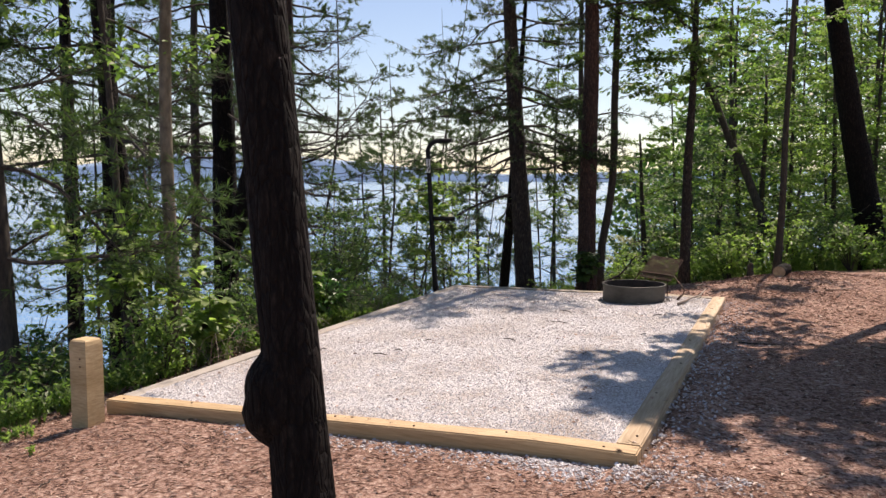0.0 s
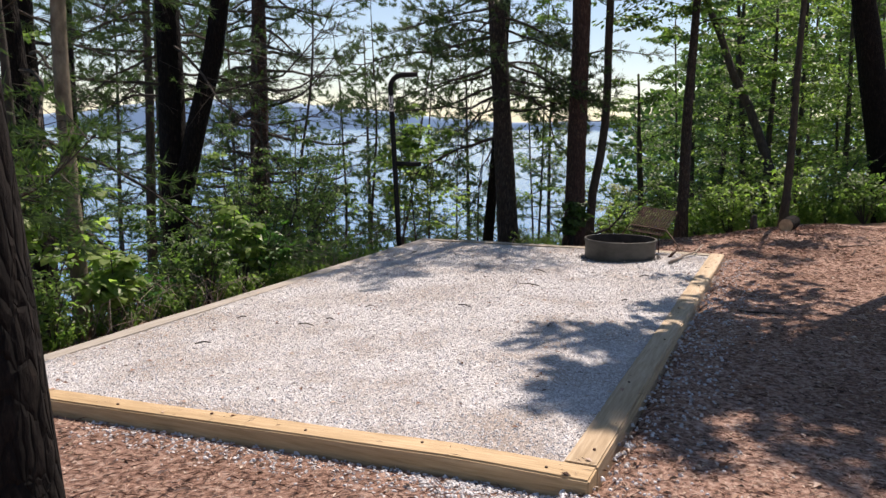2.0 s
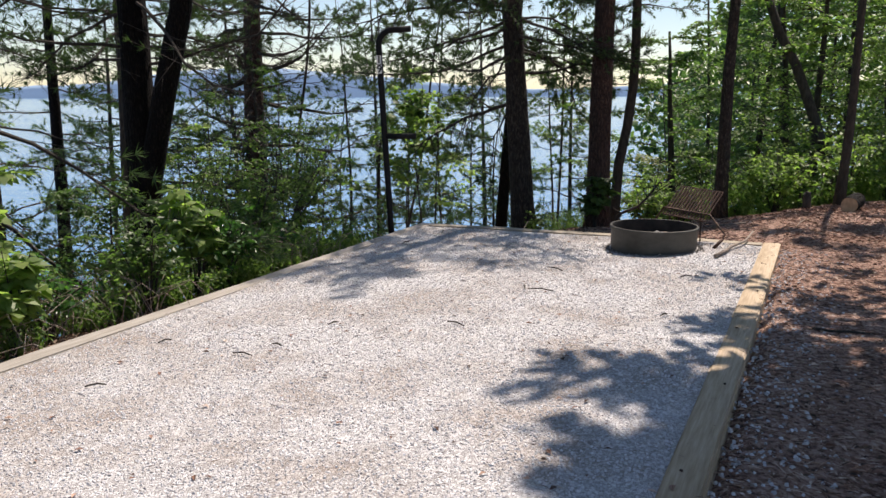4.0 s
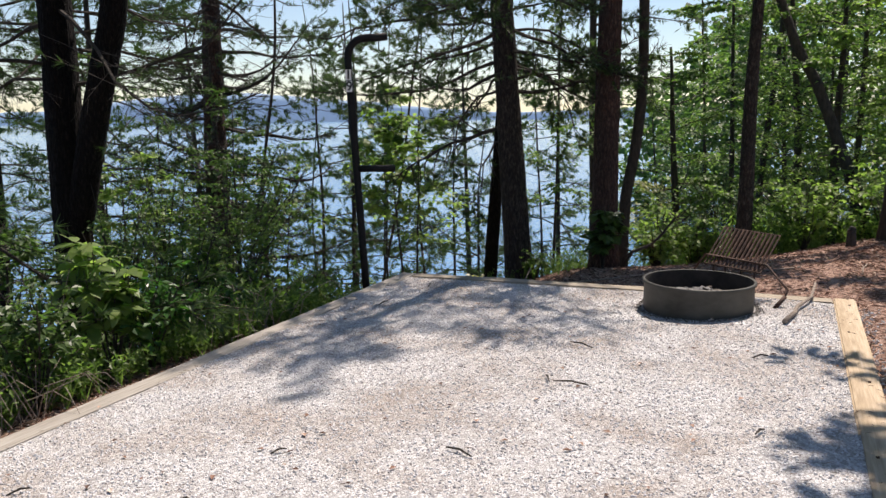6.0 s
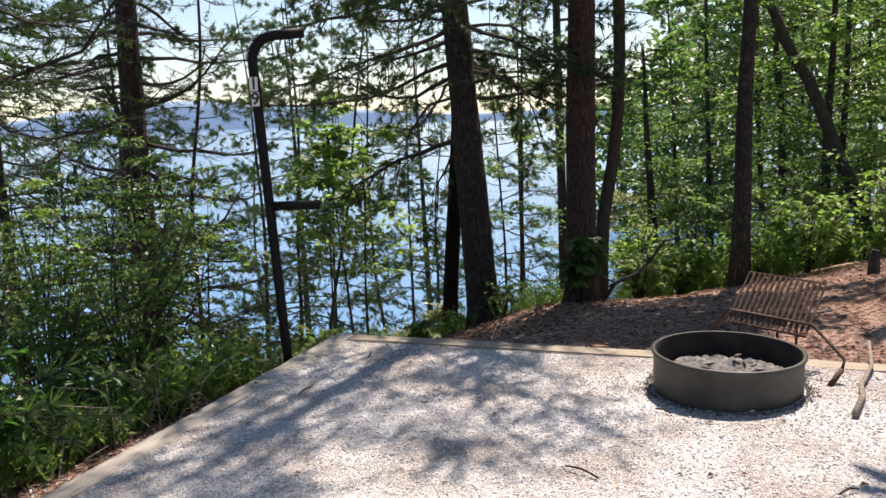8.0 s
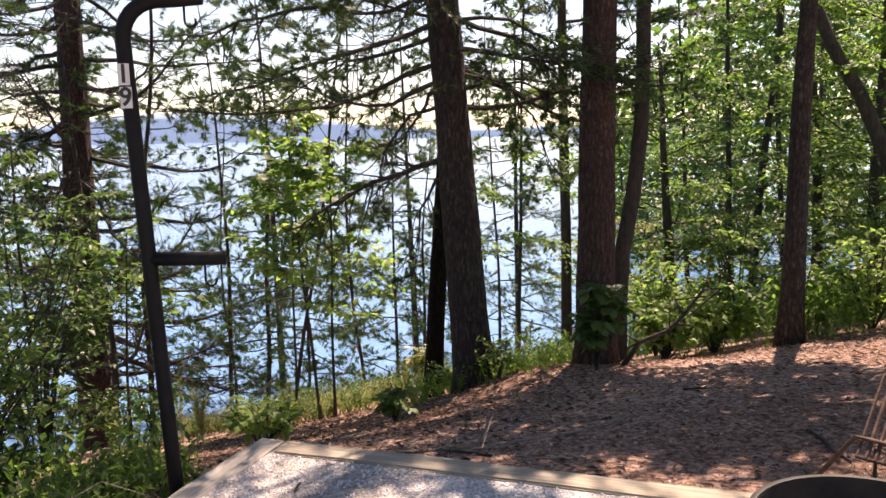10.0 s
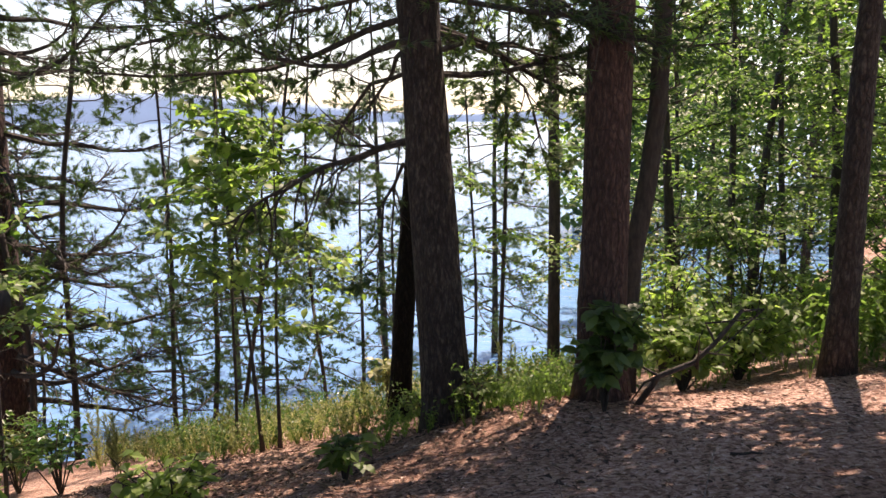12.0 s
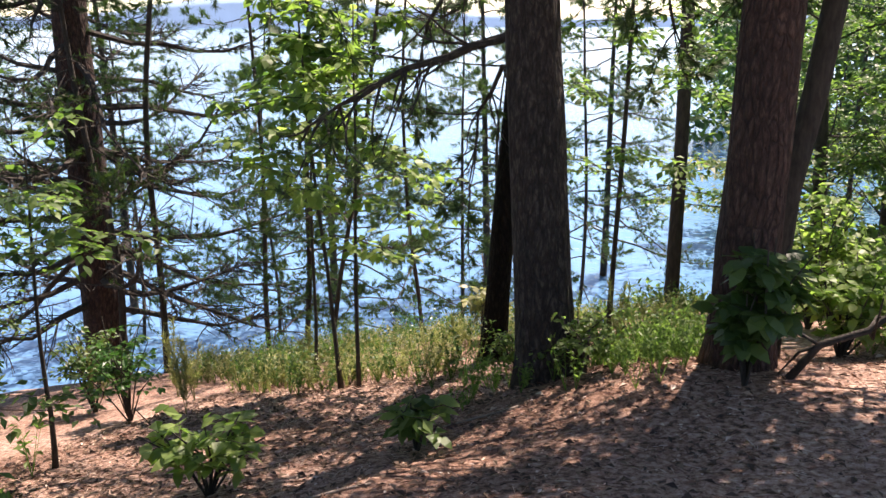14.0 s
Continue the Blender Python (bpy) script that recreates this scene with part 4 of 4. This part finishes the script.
for k, (x, y, h, w) in enumerate([(-4.9, 11.2, 1.7, 0.7), (-5.4, 12.1, 2.2, 0.8), (-5.9, 11.5, 2.1, 0.7), (-4.6, 10.3, 1.2, 0.5), (-5.6, 10.6, 1.7, 0.6)]):
    bush((x, y), h, w, 22, 20, 0.055, (M_LEAF, M_MID, M_LEAF)[k % 3], "tall dense small-leaved shrub on the bank", 90 + k, group="tall shrubs on the bank")
random.seed(77)
BANK = [(-3.95, 6.6), (-4.3, 7.7), (-3.95, 8.3), (-4.5, 8.7), (-4.0, 9.2), (-4.7, 9.7), (-4.2, 10.2), (-5.1, 10.5), (-4.5, 11.0), (-5.4, 11.4), (-4.9, 8.0), (-5.3, 6.6), (-6.1, 12.9), (-4.7, 5.9), (-6.3, 7.2), (-5.9, 9.0), (-6.6, 14.6), (-7.5, 15.0), (-7.6, 12.2)]
for k, (x, y) in enumerate(BANK):
    bush((x, y), rnd(0.55, 1.0) + 0.25 * (k > 9), rnd(0.35, 0.6), 14, 11, 0.065, (M_LEAF, M_DEEP, M_MID, M_LEAF, M_DEEP)[k % 5], "leafy green shrub on the bank beside the pad", 40 + k, group="shrubs on the bank")
bush((-3.85, 7.1), 0.75, 0.28, 7, 16, 0.13, M_BRIGHT, "tall weed with large soft bright leaves", 71.0, name="weed")
bush((-4.1, 9.0), 1.05, 0.3, 8, 16, 0.13, M_BRIGHT, "tall weed with large soft bright leaves", 72.0, name="weed")

# ---- slender stems by the shore ----
SHORE = [(-6.9, 20.2, 0.05), (-7.3, 22.4, 0.0), (-6.8, 22.6, -0.02), (-5.6, 23.6, 0.03), (-8.9, 19.2, 0.03), (-8.5, 19.4, -0.03), (-8.1, 20.0, -0.05), (-7.3, 18.3, -0.16), (-9.3, 16.9, 0.05), (-8.9, 17.2, -0.03), (-9.9, 20.8, 0.03), (-11.8, 19.6, 0.05)]
for k, (x, y, l) in enumerate(SHORE):
    pine((x, y), (-l, 0.01), rnd(7.5, 11), rnd(0.03, 0.05), 30, "slender young pine at the lake shore", M_DARKBARK, low=0.2, spread=1.35, tufts=20, segs=8, seed=80 + k * 1.1, group="slender shore pines", thick=0.012)

# ---- behind the pad ----
broadleaf((-5.16, 15.43), (-0.08, 0.0), 3.3, 0.02, 15, "thin sapling with bright layered leaves", M_DARKBARK, M_BRIGHT, 0.38, 0.9, 34, 0.10, seed=101, segs=8, name="sapling")
broadleaf((-4.97, 15.39), (0.02, 0.0), 2.9, 0.018, 13, "thin sapling with bright layered leaves", M_DARKBARK, M_BRIGHT, 0.4, 0.8, 34, 0.10, seed=102, segs=8, name="sapling")
broadleaf((-5.75, 15.9), (0.03, 0.0), 3.2, 0.018, 9, "sapling with long hanging dark green leaves", M_DARKBARK, M_LEAF, 0.7, 0.6, 22, 0.17, seed=103, segs=8, name="sapling")
broadleaf((-8.5, 13.5), (0.02, 0.0), 3.0, 0.02, 14, "young maple with drooping bright leaves", M_DARKBARK, M_BRIGHT, 0.3, 1.0, 40, 0.1, seed=104, segs=8, name="sapling")
broadleaf((-5.75, 13.3), (0.06, 0.0), 2.0, 0.016, 12, "slim maple with bright drooping leaves on the bank", M_DARKBARK, M_LEAF, 0.6, 0.7, 18, 0.09, seed=107, segs=8, name="sapling")
broadleaf((-2.7, 20.6), (0.12, 0.0), 2.6, 0.03, 14, "small crooked tree with a flat crown by the water", M_DARKBARK, M_PALE, 0.55, 1.2, 50, 0.07, seed=105, segs=8, name="small_tree")
broadleaf((-3.45, 17.0), (0.02, 0.0), 6.2, 0.024, 26, "slim leafy sapling beside the pine", M_DARKBARK, M_LEAF, 0.2, 1.0, 75, 0.075, seed=106, segs=8, name="sapling")
bush((-2.12, 14.36), 0.80, 0.28, 10, 14, 0.125, M_MID, "evergreen seedling with large glossy leaves at the pine's foot", 111, name="evergreen_seedling")
bush((-4.22, 12.95), 0.46, 0.32, 13, 5, 0.095, M_BRIGHT, "low shrub with pale yellow-green leaves", 112)
bush((-3.5, 13.6), 0.28, 0.22, 6, 5, 0.11, M_LEAF, "small leafy seedling in the mulch", 113, name="seedling")
bush((-3.0, 14.7), 0.45, 0.4, 9, 14, 0.05, M_LEAF, "low small-leaved shrub growing in the mulch", 114)
bush((-3.75, 15.7), 0.4, 0.4, 9, 14, 0.05, M_LEAF, "low small-leaved shrub growing in the mulch", 115)
bush((-4.9, 17.6), 0.7, 0.4, 8, 12, 0.1, M_PALE, "pale leafy shrub beside the pine", 116)
bush((-6.1, 18.6), 0.8, 0.6, 12, 16, 0.05, M_DEEP, "dark low shrub above the shore", 117)


stick("dead_root", [(-1.95, 14.52, height(-1.95, 14.52) - 0.02), (-1.82, 14.55, -0.29), (-1.62, 14.6, -0.2), (-1.5, 14.62, -0.07), (-1.36, 14.66, 0.13)], 0.022, M_DARKBARK, "dark dead branch arching from the pine's foot", 6)
random.seed(119)


def undergrowth(name, spots, tall, size, mat, label, seed):
    """Low plants: each a few bent stalks with small leaves."""
    random.seed(seed)
    s = Soup()
    for x, y in spots:
        z = height(x, y)
        h = tall * rnd(0.4, 1.1)
        for k in range(5):
            w = Vector((rnd(-0.4, 0.4), rnd(-0.4, 0.4), 1)) * h
            b = Vector((x, y, z))
            i = len(s.v)
            s.v += [b, b + Vector((0.004, 0.004, 0)), b + w]
            s.f.append((i, i + 1, i + 2))
            for j in range(6):
                q = b + w * rnd(0.3, 1.0)
                s.leaf(q, jitter(1) + Vector((0, 0, 0.3)), Vector((0, 0, 1)) + jitter(0.5), size * rnd(0.6, 1.2), size * rnd(0.35, 0.55))
    return tagged(s.put(name, mat), label, "undergrowth", kind="stuff")


def patch(n, x0, x1, y0, y1, keep=lambda x, y: True):
    out = []
    while len(out) < n:
        x, y = rnd(x0, x1), rnd(y0, y1)
        if keep(x, y) and noise.noise(Vector((x * 1.3, y * 1.3, 11))) > rnd(-0.3, 0.3):
            out.append((x, y))
    return out


random.seed(120)
undergrowth("brush", patch(950, -8.5, -2.4, 15.0, 19.0, lambda x, y: y > 15.2 + 0.33 * abs(x + 5.5)), 0.3, 0.034, M_PALE, "yellow-green low brush on the lake slope", 121)
undergrowth("brush", patch(450, -7.5, -1.5, 15.0, 19.5, lambda x, y: y > 14.6 + 0.2 * (x + 2.5) ** 2 * 0.3), 0.4, 0.045, M_MID, "green low brush on the lake slope", 122)
undergrowth("brush", patch(150, -3.7, -2.4, 14.2, 16.6), 0.3, 0.035, M_LEAF, "small-leaved green brush round the pine's foot", 127)
undergrowth("brush", patch(560, -9.5, -3.75, 4.5, 13.5, lambda x, y: y < 12.3 or x < -5.5), 0.5, 0.07, M_LEAF, "green low brush on the steep bank", 123)
undergrowth("brush", patch(1500, -1.6, 7.0, 15.2, 24.0, lambda x, y: y > 15.4 + 0.1 * abs(x)), 0.55, 0.075, M_LEAF, "green undergrowth under the broadleaf trees", 124)
undergrowth("brush", patch(700, -5.5, 1.0, 19.0, 25.0), 0.5, 0.09, M_LEAF, "green brush along the shore", 126)
undergrowth("brush", patch(520, -4.75, -3.72, 4.9, 12.0), 0.24, 0.05, M_LEAF, "low leafy plants along the pad's edge", 128)
undergrowth("grass_tufts", patch(60, -5.0, -3.0, 3.0, 5.0, lambda x, y: True), 0.07, 0.035, M_BRIGHT, "small green weeds in the mulch", 125)

def tangle(place, n, wide, tall, label, seed):
    """Bare dead twigs arching over one another."""
    x, y = place
    random.seed(seed)
    s = Soup()
    for _ in range(n):
        p = Vector((rnd(-wide, wide), rnd(-wide, wide), -0.02))
        a, l, h = rnd(0, 6.28), rnd(0.25, 0.7), tall * rnd(0.4, 1)
        w = Vector((math.cos(a), math.sin(a), 0)) * l
        s.tube([p, p + w * 0.3 + Vector((0, 0, h * 0.8)), p + w * 0.7 + Vector((0, 0, h)), p + w + Vector((0, 0, h * 0.6)) + jitter(0.05)], [0.0035, 0.003, 0.0022, 0.0012], 4, cap=False)
    ob = s.put("dead_brush", M_DEADWOOD)
    ob.location = (x, y, height(x, y))
    return tagged(ob, label, "brush", "dead brush on the bank", "stuff")


for k, q in enumerate([(-3.95, 7.0), (-4.2, 7.5), (-3.9, 7.9), (-4.4, 8.4), (-4.3, 9.6), (-3.9, 10.0), (-4.7, 6.7)]):
    tangle(q, 34, 0.35, 0.45, "tangle of bare dead twigs on the bank", 300 + k)


def fennel(place, tall, label, seed):
    x, y = place
    e = thing("feathery_weed", (x, y, height(x, y)), label, "weed", "feathery weeds on the slope")
    random.seed(seed)
    wood, green = Soup(), Soup()
    for k in range(4):
        w = Vector((rnd(-0.15, 0.15), rnd(-0.15, 0.15), 1)) * tall * rnd(0.7, 1)
        wood.tube([(0, 0, 0), w * 0.5 + jitter(0.02), w], [0.004, 0.003, 0.002], 4, cap=False)
        for j in range(70):
            green.needle(w * rnd(0.25, 1.0), jitter(1) + Vector((0, 0, 0.7)), rnd(0.05, 0.11), 0.004)
    tagged(wood.put("stalk", M_PALE, e), kind="stuff")
    tagged(green.put("foliage", M_PALE, e), kind="stuff")


for k, q in enumerate([(-7.5, 15.0), (-7.0, 15.5), (-6.5, 15.2), (-8.1, 15.6), (-5.9, 16.0), (-4.5, 16.2), (-6.1, 14.7), (-3.2, 16.3)]):
    fennel(q, rnd(0.45, 0.75), "feathery pale green weed on the lake slope", 320 + k)
random.seed(340)
for k in range(26):
    x, y = random.choice([(rnd(-3.5, 2.0), rnd(3.0, 5.1)), (rnd(0.5, 2.4), rnd(5, 13.5)), (rnd(-4.5, 0.5), rnd(11.9, 14.5))])
    a, l, r = rnd(0, 6.28), rnd(0.12, 0.45), rnd(0.004, 0.011)
    pts = []
    for j in range(4):
        px, py = x + math.cos(a) * l * j / 3 + rnd(-0.015, 0.015), y + math.sin(a) * l * j / 3 + rnd(-0.015, 0.015)
        pts.append((px, py, height(px, py) + r * 0.8))
    tagged(stick("fallen_twig", pts, r, M_DEADWOOD if k % 2 else M_DARKBARK, "dead twig lying in the mulch"), group="twigs in the mulch")

# ---- broadleaf wood beyond the clearing ----
random.seed(130)
for k, (x, y, t, w) in enumerate([(0.0, 15.95, 1.0, 0.7), (0.9, 16.3, 1.1, 0.8), (1.9, 16.2, 1.0, 0.8), (2.9, 16.4, 1.3, 0.8), (-0.5, 16.6, 0.9, 0.6), (1.4, 17.3, 1.4, 0.9), (-1.3, 16.0, 0.8, 0.5), (-1.7, 15.5, 0.6, 0.4), (3.4, 17.4, 1.5, 0.9), (0.3, 17.6, 1.5, 0.8), (-1.9, 16.8, 1.2, 0.6), (-1.1, 17.8, 1.6, 0.8)]):
    bush((x, y), t, w, 18, 13, 0.085, (M_BRIGHT, M_BRIGHT, M_LEAF)[k % 3], "bright leafy shrub at the edge of the wood", 131 + k, group="shrubs at the wood's edge")
WOOD = [(0.0, 20.5, 6.5, 0), (1.8, 20.4, 7, 1), (3.2, 19.6, 6.5, 0), (-1.2, 21.8, 6.5, 1), (0.9, 22.5, 8, 0), (2.6, 23.0, 8.5, 1), (4.4, 22.0, 8, 0), (-0.2, 25.0, 9, 0), (1.9, 26.5, 10, 1), (4.0, 26.0, 10, 0), (-2.0, 26.0, 8, 0), (0.6, 29.5, 11, 1), (3.0, 31.0, 12, 0), (5.5, 29.0, 12, 1), (-1.5, 31.0, 11, 0), (1.2, 36.0, 13, 0), (4.0, 38.0, 14, 0), (-2.2, 37.0, 12, 1), (6.4, 35.0, 14, 0), (-3.8, 32.0, 9, 0), (2.6, 20.9, 7, 0), (0.4, 19.2, 4.5, 1), (-1.9, 19.4, 4, 1), (-0.9, 23.6, 8, 1), (3.5, 24.3, 9, 1)]
for k, (x, y, h, g) in enumerate(WOOD):
    near = y < 24
    broadleaf((x, y), (rnd(-0.08, 0.08), rnd(-0.04, 0.04)), h, rnd(0.045, 0.09), 22 if near else 20, "broadleaf tree of the sunlit wood", M_DARKBARK, (M_LEAF, M_BRIGHT if g else M_LEAF, M_LEAF, M_MID)[k % 4], 0.1, 2.4 if h > 8 else 1.6, 150 if near else 100, 0.075 if near else 0.14, seed=160 + k * 0.9, segs=8, group="trees of the wood")

# ---- unseen tall trees added beside the clearing, whose crowns shade the path ----
for k, (x, y, h, l) in enumerate([(2.6, 11.75, 9.8, -0.185), (4.3, 11.3, 11, -0.12), (4.3, 9.0, 10, -0.1), (5.1, 7.4, 10, -0.08)]):
    broadleaf((x, y), (l, 0.0), h, 0.11, 34, "unseen tall tree added to shade the path", M_DARKBARK, M_LEAF, 0.5, 2.3 if k else 1.5, 62, 0.17, seed=190 + k, group="trees beside the clearing")

# ---- far headland across the cove ----
def headland():
    s = Soup()
    random.seed(200)
    for k in range(5200):
        x = rnd(-8, 60)
        y = 48 + 0.35 * x + rnd(0, 18)
        z = max(height(x, y), LAKE) + rnd(0, 14) * min(1, 0.4 + (x + 8) / 11)
        c = Vector((x, y, z))
        for j in range(9):
            s.leaf(c + jitter(0.9), jitter(1), Vector((0, 0, 1)) + jitter(0.6), rnd(0.35, 0.7), rnd(0.25, 0.45))
    return tagged(s.put("far_woods", M_MID), "sunlit woods across the cove", "woods", kind="stuff")


headland()


# ---- litter on the ground ----
def litter(name, spots, low, high, wide, mat, label, curl=0.3):
    s = Soup()
    for x, y in spots:
        a, l = rnd(0, 6.28), rnd(low, high)
        z = height(x, y) + 0.004
        s.leaf((x, y, z), (math.cos(a), math.sin(a), rnd(-0.05, 0.35)), Vector((rnd(-0.4, 0.4), rnd(-0.4, 0.4), 1)), l, l * rnd(wide * 0.6, wide), curl)
    return tagged(s.put(name, mat), label, "litter", kind="stuff")


def off_pad(x, y):
    return not (X0F - 0.02 < x < PAD[2] + 0.02 and PAD[1] - 0.02 < y < PAD[3] + 0.02)


def field(n, *spans):
    out = []
    while len(out) < n:
        x0, x1, y0, y1 = random.choice(spans)
        x, y = rnd(x0, x1), rnd(y0, y1)
        if off_pad(x, y):
            out.append((x, y))
    return out


random.seed(210)
AREAS = ((-5.2, -3.2, 5.5, 12), (-5, 3, 2.2, 5.4), (-5, 3, 2.2, 5.4), (0.28, 3.5, 4, 14.5), (0.28, 3.5, 4, 14.5), (-6.5, 1.5, 11.38, 16), (-6.5, 1.5, 11.38, 16))
litter("leaf_litter", field(42000, *AREAS), 0.008, 0.03, 0.5, M_LITTER, "brown dead leaves and bark chips")
litter("pine_straw", field(95000, *AREAS), 0.025, 0.085, 0.035, M_LITTER, "reddish fallen pine needles", 0.0)
litter("bark_bits", field(9000, *AREAS), 0.012, 0.045, 0.4, M_DARKLITTER, "dark bark bits and leaf scraps", 0.3)
litter("wood_chips", field(15000, (0.28, 3.2, 3.5, 11), (0.28, 2.4, 4, 9), (-4.5, 2.5, 2.5, 5.4)), 0.01, 0.035, 0.3, M_CHIP, "pale wood chips and bark in the mulch", 0.15)
litter("dead_leaves", field(2200, (-6.5, 1.5, 11.4, 15.5), (0.3, 2.5, 5, 14)), 0.025, 0.06, 0.5, M_LITTER, "curled brown dead leaves in the mulch", 0.35)
litter("dead_leaves", field(4200, (-6.5, 1.5, 11.6, 15.5), (-6.5, -2.0, 12.5, 15.5)), 0.02, 0.055, 0.6, M_DARKLITTER, "dark brown dead leaves behind the pad", 0.35)
litter("bank_litter", field(3500, (-5.2, -3.72, 4.8, 12.2)), 0.03, 0.08, 0.6, M_DARKLITTER, "dark brown dead leaves on the bank", 0.3)
